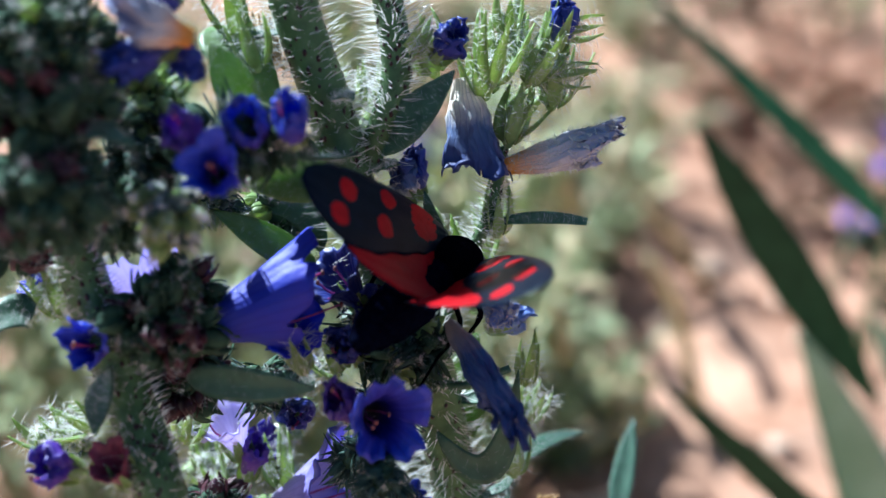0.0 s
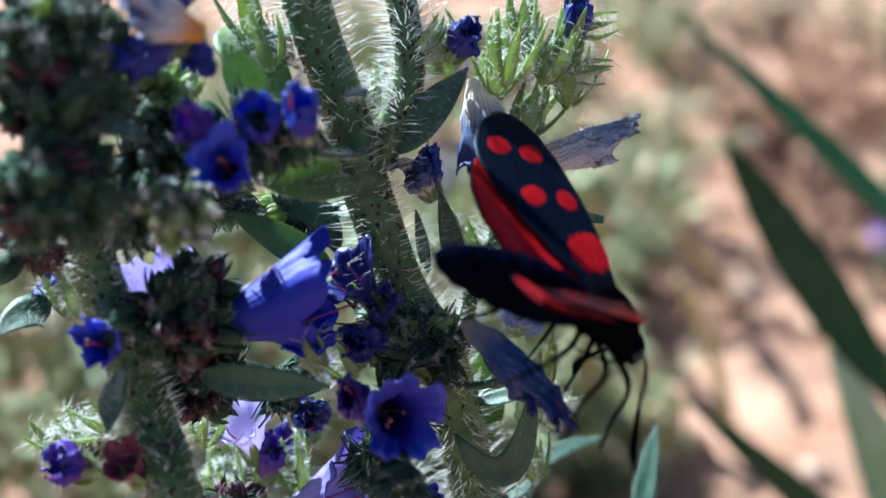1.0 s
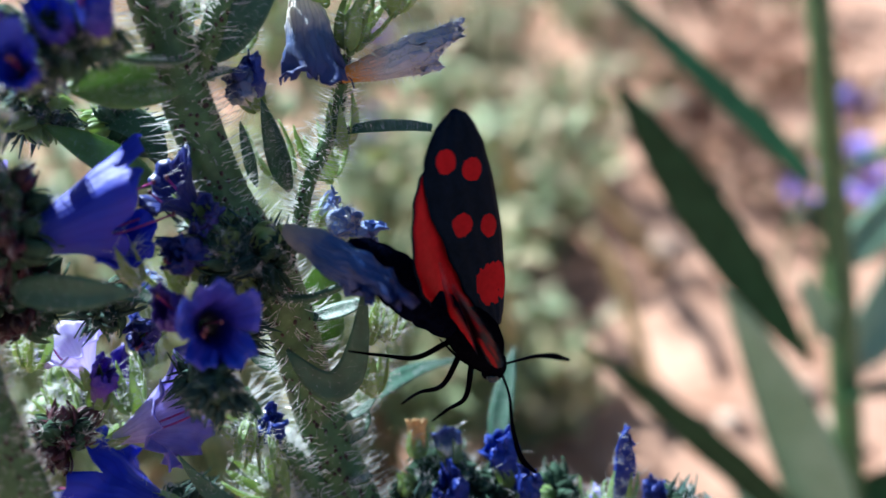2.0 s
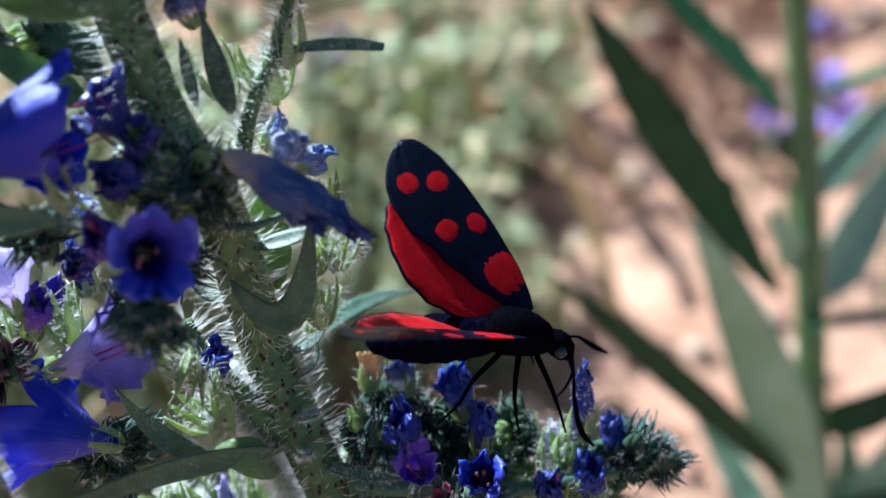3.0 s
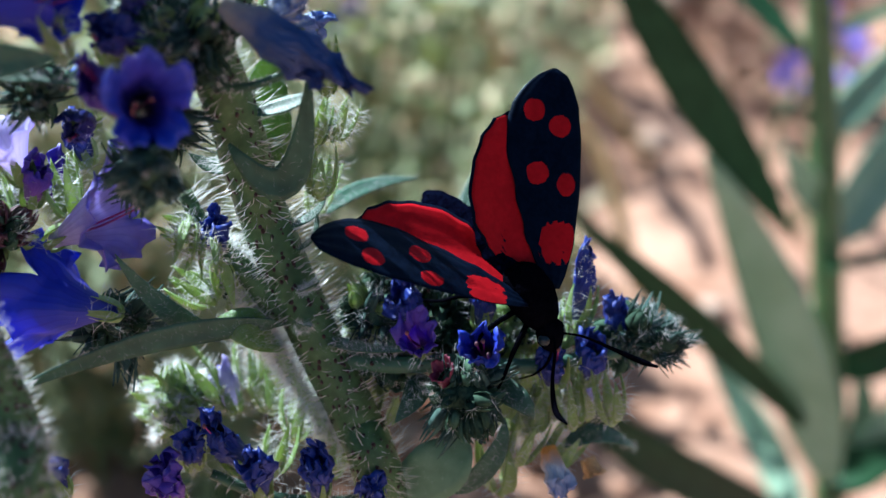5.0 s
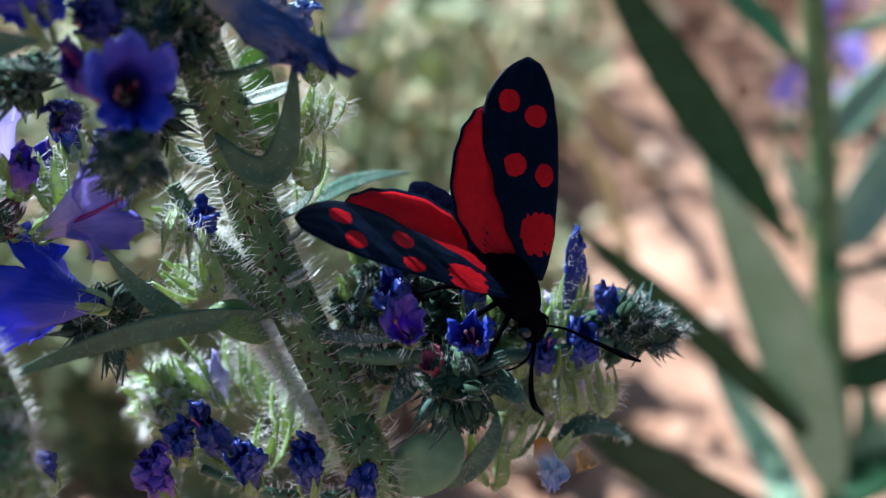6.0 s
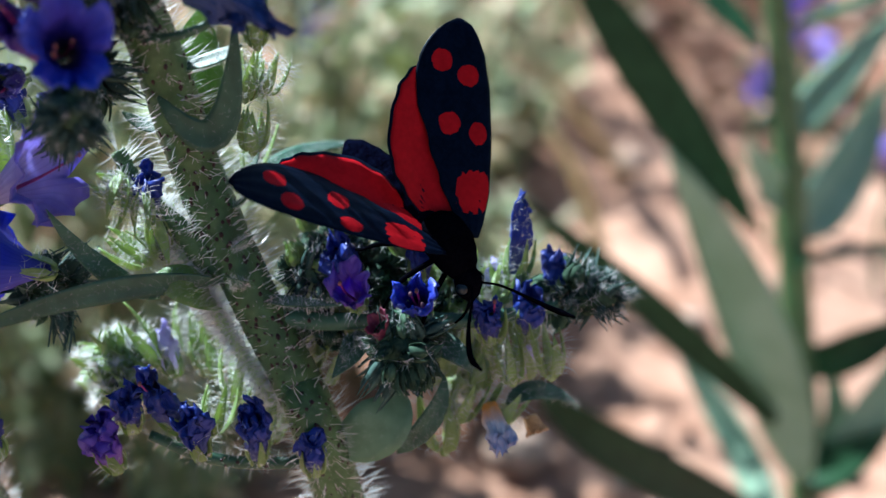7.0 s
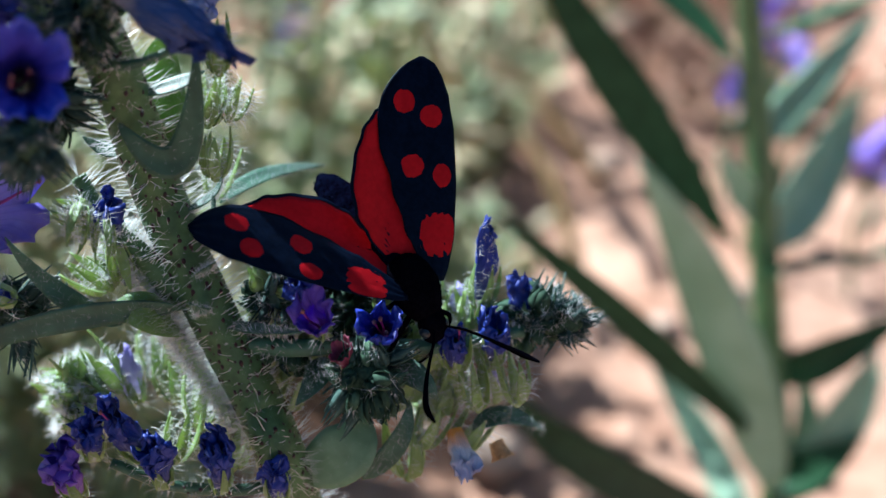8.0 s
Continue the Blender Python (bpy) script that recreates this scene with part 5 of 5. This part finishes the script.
calyx((-27.2, 75.6, 148.9), (-28.5, 75.8, 151.7), 1.2, 6, 0.6, 217, hairs=150)
calyx((-16.9, 81.6, 140.5), (-18.6, 82.5, 143.7), 1.3, 5, 0.4, 218, hairs=150)
calyx((-25.0, 80.4, 159.4), (-27.2, 80.6, 162.1), 1.3, 5, 0.25, 219, hairs=150)
calyx((-2.8, 80.9, 124.3), (-5.8, 82.3, 127.9), 1.3, 6, 0.35, 220, hairs=150)
calyx((-3.8, 79.3, 122.2), (-6.5, 80.2, 124.9), 1.3, 6, 0.35, 221, hairs=150)
calyx((1.4, 82.0, 122.2), (0.6, 83.7, 125.6), 1.4, 5, 0.2, 222, hairs=150)
calyx((5.1, 80.2, 121.1), (5.4, 81.4, 125.7), 1.3, 5, 0.25, 223, hairs=150)
calyx((5.9, 78.1, 118.1), (7.1, 79.7, 122.4), 1.3, 5, 0.25, 224, hairs=150)
calyx((-2.8, 80.6, 139.2), (-5.2, 80.4, 140.8), 1.3, 5, 0.25, 225, hairs=150)
calyx((-2.2, 81.0, 133.4), (-4.9, 81.1, 135.7), 1.2, 5, 0.2, 226, hairs=150)
calyx((22.6, 79.4, 121.8), (24.1, 80.9, 126.1), 1.3, 5, 0.2, 227, hairs=150)
calyx((20.0, 81.1, 124.0), (20.5, 82.1, 128.2), 1.2, 5, 0.25, 228, hairs=150)
calyx((23.8, 77.7, 118.5), (26.6, 78.8, 122.0), 1.3, 5, 0.25, 229, hairs=150)
calyx((20.0, 76.6, 117.2), (19.7, 78.3, 121.6), 1.5, 5, 0.3, 230, hairs=150)
calyx((10.9, 81.9, 127.2), (8.9, 83.2, 130.8), 1.2, 5, 0.3, 231, hairs=150)

# pale calyces in the sun below the moth
calyx((21.5, 80.0, 125.2), (22.1, 80.8, 128.8), 1.5, 5, 0.22, 240, hairs=80)
calyx((20.0, 79.0, 123.0), (21.2, 80.0, 125.2), 1.3, 5, 0.22, 241, hairs=80)
calyx((24.4, 79.5, 122.4), (24.1, 80.5, 125.9), 1.5, 5, 0.22, 242, hairs=80)
calyx((25.4, 80.5, 128.8), (26.2, 81.5, 131.7), 1.6, 5, 0.22, 243, hairs=80)
calyx((26.7, 80.0, 124.9), (27.2, 81.0, 127.5), 1.3, 5, 0.22, 244, hairs=80)
calyx((22.8, 79.0, 121.5), (23.8, 80.0, 124.3), 1.3, 5, 0.22, 245, hairs=80)
calyx((10.7, 79.0, 122.7), (11.5, 80.0, 125.2), 1.2, 5, 0.22, 246, hairs=80)


def bract(line, at, seed):
    """A narrow hairy bract that stands off the stem."""
    rng = random.Random(seed)
    p = v3(line[int(at)]).lerp(v3(line[int(at) + 1]), at % 1)
    t = (v3(line[int(at) + 1]) - v3(line[int(at)])).normalized()
    e, f = side_of(t)
    a = rng.uniform(0, 6.28)
    out = e * math.cos(a) + f * math.sin(a)
    ln = rng.uniform(3.0, 6.5)
    up = t * rng.uniform(0.1, 0.6)
    q = p + out * 1.4
    leaf(plant, q, q + (out + up * 0.4) * ln * 0.5, q + (out * 0.8 + up * 1.2 - v3((0, 0, 0.15))) * ln, rng.uniform(0.9, 1.7), t + v3((0, -0.4, 0.3)), "narrow hairy bract", 90, name="bract", fold=0.3)


for k in range(20):
    bract(MAIN, 3.0 + 8.6 * (k + 0.5) / 20, 300 + k)

# the withered corolla that the moth pulls at
HANG = (1.5, 76.4, 158.3)
hang = part("withered_corolla", corolla((0, 0, 0), (9.4, 0, 0), 1.9, 0.5, 0.3, 0.05, 0.5, 0.15, 5, (0, 0, 1), 0.6, 0.55, close=0.25), M_STRAW, plant, "withered blue corolla hanging by its pale base", at=(0, 0, 0))
hang.data.materials[0] = petal_mat("petal_hanging", (0.28, 0.28, 0.28), (0.028, 0.07, 0.22), (0.016, 0.036, 0.18), (0.01, 0.012, 0.07), trans=0.15, crease=1.0, middle=0.35, purple=0.0)


def aim(base, tip):
    """The pose, in the plant's space, of a thing whose length runs from base to tip."""
    x = (v3(tip) - v3(base)).normalized()
    y = v3((0, 0, 1)).cross(x).normalized()
    m = Matrix((x, y, x.cross(y))).transposed().to_4x4()
    return Matrix.Translation((v3(base) - v3(BASE)) * MM) @ m


HANG_ROWS = [(0.0, aim(HANG, (6.3, 69.5, 153.1))), (0.2, aim(HANG, (6.4, 70.0, 154.1))), (0.4, aim(HANG, (8.8, 70.9, 156.0))), (0.5, aim(HANG, (8.8, 70.1, 154.1))), (1.0, aim(HANG, (8.7, 70.6, 152.9))), (1.2, aim(HANG, (8.2, 70.8, 151.7))), (1.5, aim(HANG, (7.8, 70.9, 151.6))), (1.7, aim(HANG, (8.3, 72.1, 152.4))), (2.0, aim(HANG, (10.3, 71.3, 154.3))), (2.2, aim(HANG, (9.9, 72.0, 154.3))), (3.3, aim(HANG, (9.3, 74.5, 153.4))), (8.0, aim(HANG, (9.3, 74.5, 153.4)))]


# ---- the burnet moth: its own space has x ahead, y to its left, z up, in millimetres ----
SPAN = 17.0
moth = new("burnet_moth")
moth.empty_display_size = 0.002
tagged(moth, "black burnet moth with red-spotted open wings", "moth")
ORIGIN[moth] = Vector()


def ring_body(stations, sides=20, rough=0.05):
    """A rounded body along x from (x, z, radius) stations."""
    bm = bmesh.new()
    rings = []
    for x, z, r in stations:
        rings.append([bm.verts.new((x, r * math.cos(6.2832 * j / sides), z + r * 0.95 * math.sin(6.2832 * j / sides))) for j in range(sides)])
    for a, b in zip(rings, rings[1:]):
        for j in range(sides):
            bm.faces.new((a[j], b[j], b[(j + 1) % sides], a[(j + 1) % sides]))
    bm.faces.new(rings[0])
    bm.faces.new(rings[-1][::-1])
    for v in bm.verts:
        v.co += v3((0, v.co.y, v.co.z)) * rough * noise.noise(v.co * 1.3)
    bm.normal_update()
    return bm


st = []
for i in range(46):
    s = i / 45
    seg = (s * 7) % 1.0
    r = 2.0 * (math.sin(math.pi * (0.16 + 0.80 * s)) ** 0.55) * (1 - 0.03 * math.cos(6.283 * seg)) * (1.0 if s < 0.93 else 1 - (s - 0.93) * 6)
    st.append((0.8 - 10.2 * s, -0.5 - 2.0 * s, max(r, 0.25)))
bm = ring_body(st)
fur = fur_on(bm, 220, 0.15, 0.3, (-0.8, 0, 0), 0.4, 0.03)
abdomen = part("abdomen", bm, M_ABDOMEN, moth, "fat segmented blue-black abdomen", at=(0, 0, 0))
part("hair", fur, M_BLACK, abdomen, at=(0, 0, 0), kind="stuff", smooth=False)
bm = ring_body([(0.2, 0, 1.2), (0.8, 0.05, 1.75), (1.8, 0.1, 1.95), (3.0, 0.1, 1.9), (4.0, -0.05, 1.65), (4.9, -0.25, 1.2), (5.2, -0.3, 0.8)])
fur = fur_on(bm, 1500, 0.4, 1.0, (-0.5, 0, 0.1), 0.5, 0.035)
thorax = part("thorax", bm, M_BLACK, moth, "furry black thorax", at=(2, 0, 0))
part("hair", fur, M_BLACK, thorax, at=(2, 0, 0), kind="stuff", smooth=False)
bm = ring_body([(4.7, -0.45, 0.6), (5.1, -0.55, 1.05), (5.8, -0.75, 1.2), (6.4, -0.95, 1.0), (6.9, -1.2, 0.5)])
fur = fur_on(bm, 400, 0.3, 0.7, (0.3, 0, 0.1), 0.5, 0.03)
head = part("head", bm, M_BLACK, moth, "small furry black head", at=(5, 0, 0))
part("hair", fur, M_BLACK, head, at=(5, 0, 0), kind="stuff", smooth=False)
ANTENNAE = []
for sd in (1, -1):
    bm = bmesh.new()
    bmesh.ops.create_icosphere(bm, subdivisions=3, radius=0.5, matrix=Matrix.Translation((5.95, sd * 0.85, -0.7)))
    part("eye", bm, M_EYE, head, "shiny dark eye", at=(5.95, sd * 0.85, -0.7))
    a = [(6.2, sd * 0.4, -0.2), (7.4, sd * 1.7, 0.2), (9.2, sd * 3.5, 0.0), (11.0, sd * 4.9, 0.1), (12.3, sd * 5.4, 0.8)]
    part_of_head = part("antenna", tube(a, [0.09, 0.10, 0.13, 0.20, 0.26, 0.10], 9, 6), M_BLACK, moth, "clubbed black antenna", at=a[0])
    ANTENNAE.append((part_of_head, a[0]))
    for k, (x0, x1, x2, sp) in enumerate(((4.2, 6.2, 6.8, 1.0), (2.8, 3.0, 3.4, 1.25), (1.4, -1.4, -3.0, 1.2))):
        hip = v3((x0, sd * 0.9, -1.4))
        knee = v3((x0 + (x1 - x0) * 0.6, sd * 2.9 * sp, -2.2))
        ankle = v3((x1, sd * 3.0 * sp, -4.6))
        toe = v3((x2, sd * 3.3 * sp, -6.6))
        part("leg", tube([hip, knee, ankle, toe], [0.24, 0.20, 0.13, 0.08], 7, 5), M_BLACK, moth, "thin jointed black leg", at=hip)
TONGUE = v3((6.7, 0, -1.5))
tongue = part("proboscis", tube([TONGUE, TONGUE + v3((0.5, 0, -1.6)), TONGUE + v3((0.4, 0, -3.4)), TONGUE + v3((-0.2, 0, -5.2))], [0.14, 0.12, 0.10, 0.05], 7, 5), M_BLACK, moth, "thin black proboscis", at=TONGUE)


def profile(table, u):
    for (a, x), (b, y) in zip(table, table[1:]):
        if a <= u <= b:
            s = (u - a) / (b - a)
            return x + (y - x) * (0.5 - 0.5 * math.cos(math.pi * s) if 0.2 < u < 0.85 else s)
    return table[-1][1]


FORE_LEAD = ((0, -0.028), (0.06, -0.05), (0.2, -0.08), (0.45, -0.092), (0.65, -0.088), (0.82, -0.07), (0.92, -0.038), (0.97, -0.01), (1.0, 0.04))
FORE_TRAIL = ((0, 0.03), (0.1, 0.085), (0.25, 0.15), (0.42, 0.2), (0.62, 0.252), (0.74, 0.255), (0.83, 0.235), (0.9, 0.19), (0.96, 0.135), (1.0, 0.06))
HIND_LEAD = ((0, 0.02), (0.2, 0.06), (0.45, 0.10), (0.62, 0.13), (0.74, 0.17), (0.79, 0.22))
HIND_TRAIL = ((0, 0.06), (0.06, 0.20), (0.16, 0.31), (0.28, 0.385), (0.40, 0.41), (0.52, 0.40), (0.64, 0.37), (0.73, 0.32), (0.79, 0.24))


def wing_sheet(lead, trail, end, lift, side, inset=0.0, puff=0.0, low=0.0, thick=0.07, rise=0.0):
    """A wing in its plane: x out along it, y to its trailing edge; gently arched."""
    bm = bmesh.new()
    nu, nv = 34, 14
    faces = ([], [])
    for i in range(nu + 1):
        u = low + (end - low) * i / nu
        a, b = profile(lead, u), profile(trail, u)
        a0, b0 = a, b
        pad = min(inset, max(0.0, (b - a) / 2 - 0.002))
        a, b = a + pad, b - pad
        for k, rows in enumerate(faces):
            row = []
            for j in range(nv + 1):
                s = j / nv
                v = a + (b - a) * s
                s0 = (v - a0) / (b0 - a0)
                arch = 0.035 * math.sin(math.pi * s0) * (b0 - a0) * 4 * SPAN * 0.12 + 0.020 * SPAN * math.sin(2.6 * u) - 0.025 * math.sin(s0 * 22)
                edge = min(1.0, 6 * s, 6 * (1 - s), 8 * (end - u) / end + 0.05, 1)
                z = side * (arch + lift + rise * max(0.0, v - 0.23) * SPAN) + (1 if k == 0 else -1) * (thick / 2 + puff) * ((0.85 + 0.15 * max(edge, 0)) if inset else (0.25 + 0.75 * max(edge, 0)))
                row.append(bm.verts.new((u * SPAN, v * SPAN, z)))
            rows.append(row)
    for k, rows in enumerate(faces):
        for i in range(nu):
            for j in range(nv):
                q = (rows[i][j], rows[i + 1][j], rows[i + 1][j + 1], rows[i][j + 1])
                bm.faces.new(q if k == 0 else q[::-1])
    t, l = faces
    for i in range(nu):
        bm.faces.new((t[i][0], l[i][0], l[i + 1][0], t[i + 1][0]))
        bm.faces.new((t[i][nv], t[i + 1][nv], l[i + 1][nv], l[i][nv]))
    for j in range(nv):
        bm.faces.new((t[0][j], t[0][j + 1], l[0][j + 1], l[0][j]))
        bm.faces.new((t[nu][j], l[nu][j], l[nu][j + 1], t[nu][j + 1]))
    return bm


def spot(u, v, ru, rv, side, seed):
    """A patch of red scales, a little proud of both faces of the forewing."""
    bm = bmesh.new()
    n = 22
    a, b = profile(FORE_LEAD, u), profile(FORE_TRAIL, u)
    for k in (1, -1):
        rows = []
        for f in (0.0, 0.35, 0.7, 1.0):
            row = []
            for j in range(n if f else 1):
                th = 6.2832 * j / n
                wob = 1 + 0.07 * noise.noise(v3((math.cos(th) * 1.3 + seed, math.sin(th) * 1.3, seed * 3.1)))
                bulge = (abs(math.cos(th)) ** 3 + abs(math.sin(th)) ** 3) ** (-1 / 3) if rv > 0.07 else 1.0
                uu, vv = u + ru * f * wob * bulge * math.cos(th), v + rv * f * wob * bulge * math.sin(th)
                aa, bb = profile(FORE_LEAD, uu), profile(FORE_TRAIL, uu)
                s = min(max((vv - aa) / (bb - aa), 0.02), 0.98)
                arch = 0.035 * math.sin(math.pi * s) * (bb - aa) * 4 * SPAN * 0.12 + 0.020 * SPAN * math.sin(2.6 * uu) - 0.025 * math.sin(s * 22)
                row.append(bm.verts.new((uu * SPAN, (aa + (bb - aa) * s) * SPAN, side * arch + k * (0.058 if f < 1 else 0.030))))
            rows.append(row)
        for j in range(n):
            i = (j + 1) % n
            q = (rows[0][0], rows[1][j], rows[1][i])
            bm.faces.new(q if k > 0 else q[::-1])
            for c, d in zip(rows[1:], rows[2:]):
                q = (c[j], d[j], d[i], c[i])
                bm.faces.new(q if k > 0 else q[::-1])
    return bm


HINGE = v3((3.2, 1.5, 0.9))
WINGS = {}
for sd, word in ((1, "left"), (-1, "right")):
    fore = part("forewing", wing_sheet(FORE_LEAD, FORE_TRAIL, 1.0, 0.0, sd), M_WING, moth, "blue-black forewing with red spots", at=(0, 0, 0))
    hind = part("hindwing", wing_sheet(HIND_LEAD, HIND_TRAIL, 0.79, -0.32, sd, rise=0.4), M_WING, moth, "red hindwing with a dark margin", at=(0, 0, 0))
    part("red_field", wing_sheet(HIND_LEAD, HIND_TRAIL, 0.765, -0.32, sd, 0.016, 0.018, 0.06, rise=0.4), M_RED, hind, at=(0, 0, 0))
    for k, (u, v, ru, rv) in enumerate(((0.796, 0.135, 0.056, 0.048), (0.731, 0.016, 0.054, 0.052), (0.511, 0.106, 0.056, 0.052), (0.467, -0.026, 0.055, 0.042), (0.205, -0.002, 0.098, 0.080))):
        part("spot", spot(u, v, ru, rv, sd, k + 1), M_RED, fore, "crimson spot", at=(0, 0, 0))
    WINGS[sd] = (fore, hind)


def wing_pose(side, sweep, lift, twist):
    """A wing at its hinge: swept back, raised, and turned about its own length, in degrees."""
    a, e, w = (radians(x) for x in (sweep, lift, twist))
    s = v3((-math.sin(a) * math.cos(e), math.cos(a) * math.cos(e), math.sin(e)))
    c = v3((-math.cos(a), -math.sin(a), 0))
    c = c * math.cos(w) + s.cross(c) * math.sin(w)
    if side < 0:
        s, c = v3((s.x, -s.y, s.z)), v3((c.x, -c.y, c.z))
    m = Matrix((s, c, s.cross(c))).transposed().to_4x4()
    return Matrix.Translation(v3((HINGE.x, HINGE.y * side, HINGE.z)) * MM) @ m


def motions():
    """Keys all that moves: the moth, its wings and proboscis, and the corolla that it pulls at."""
    walk(hang, HANG_ROWS)
    rows = [
        (0, 0.84, 78.49, 161.20, 28.69, 4.45, 61.70, 63.57, 19.87, -26.97, 60.43, 33.53, -51.78, 2.0),
        (0.2, 1.10, 78.40, 161.40, 29.00, 3.00, 61.50, 63.20, 19.50, -26.50, 61.00, 33.00, -47.00, 2.0),
        (0.5, 5.95, 78.35, 161.37, 38.37, 21.70, 54.47, 60.58, 13.95, -21.85, 67.39, 29.21, -23.55, 0.0),
        (0.8, 8.72, 70.25, 165.98, 13.14, 36.07, 28.62, 21.72, 12.47, -34.49, 41.20, 8.40, -28.38, -4.00),
        (1, 8.42, 67.25, 164.38, 7.14, 40.07, 19.62, 21.72, 12.47, -34.49, 41.20, 8.40, -28.38, -4.00),
        (1.2, 10.00, 72.50, 159.00, 22.00, 50.00, 14.00, 42.00, 16.00, -26.00, 41.00, 20.00, -25.00, -2.0),
        (1.5, 10.61, 77.74, 153.62, 53.56, 62.25, 26.43, 64.51, 21.72, -21.67, 50.67, 33.28, -23.69, 0.7),
        (1.7, 11.60, 77.80, 152.20, 50.00, 58.00, 24.00, 64.00, 20.50, -22.30, 50.00, 35.50, -23.80, -1.5),
        (2, 13.19, 78.01, 150.05, 41.79, 52.73, 13.44, 63.47, 18.52, -23.20, 48.86, 39.62, -23.91, -4.0),
        (2.2, 15.25, 78.67, 149.55, 23.48, 28.92, 34.19, 64.15, 22.00, -28.78, 46.11, 26.03, -26.23, -6.0),
        (3.3, 19.06, 82.16, 139.16, 5.80, 0.50, -29.00, 47.00, 34.00, -16.60, 38.00, 27.00, -18.80, -1.0),
        (3.5, 18.53, 81.97, 140.29, 3.40, 2.21, -33.06, 46.52, 31.83, -16.85, 36.71, 25.24, -18.94, -1.1),
        (4, 17.42, 82.16, 137.47, 6.39, 17.56, -48.93, 41.82, 33.43, -29.77, 35.22, 29.53, -22.57, 4.0),
        (4.5, 18.49, 81.30, 135.89, -8.00, 26.88, -61.52, 53.48, 31.92, -23.64, 41.20, 0.65, -8.87, -2.0),
        (5, 20.70, 79.60, 136.25, -3.01, 35.20, -48.60, 60.49, 28.56, -20.89, 38.11, 0.00, -13.12, 1.0),
        (6.5, 19.90, 79.87, 135.86, -3.31, 36.29, -51.73, 66.63, 30.22, -18.21, 37.20, 4.46, -12.81, -2.0),
        (7, 19.56, 79.57, 136.65, -3.02, 38.52, -48.01, 65.36, 26.22, -16.21, 35.93, 2.56, -13.25, -2.5),
        (7.5, 19.22, 79.97, 135.63, 3.81, 37.81, -46.87, 66.10, 27.55, -16.94, 37.99, 7.35, -14.23, -4.0),
        (8, 19.66, 79.62, 135.36, 1.82, 40.98, -49.93, 68.07, 25.47, -16.58, 36.94, 3.58, -12.30, -4.0),
    ]
    walk(moth, [(t, pose(x * MM, y * MM, z * MM, rx, ry, rz)) for t, x, y, z, rx, ry, rz, *_ in rows])
    for side, k in ((1, 7), (-1, 10)):
        fore, hind = WINGS[side]
        walk(fore, [(row[0], wing_pose(side, *row[k:k + 3])) for row in rows])
        walk(hind, [(row[0], wing_pose(side, row[k] + row[13], row[k + 1], row[k + 2])) for row in rows])
    for feeler, (x, y, z) in ANTENNAE:
        walk(feeler, [(t, pose(x * MM, y * MM, z * MM, 0, a, 0)) for t, a in ((0.0, 70), (0.5, 25), (1.0, 80), (1.5, 45), (2.0, 5), (2.2, 5), (3.3, 85), (3.5, 85), (4.0, 15), (4.5, 0), (8.0, 0))])
    walk(tongue, [(t, pose(TONGUE.x * MM, 0, TONGUE.z * MM, 0, a, 0)) for t, a in ((0.0, 75), (2.2, 70), (3.3, 0), (8.0, 0))])


motions()
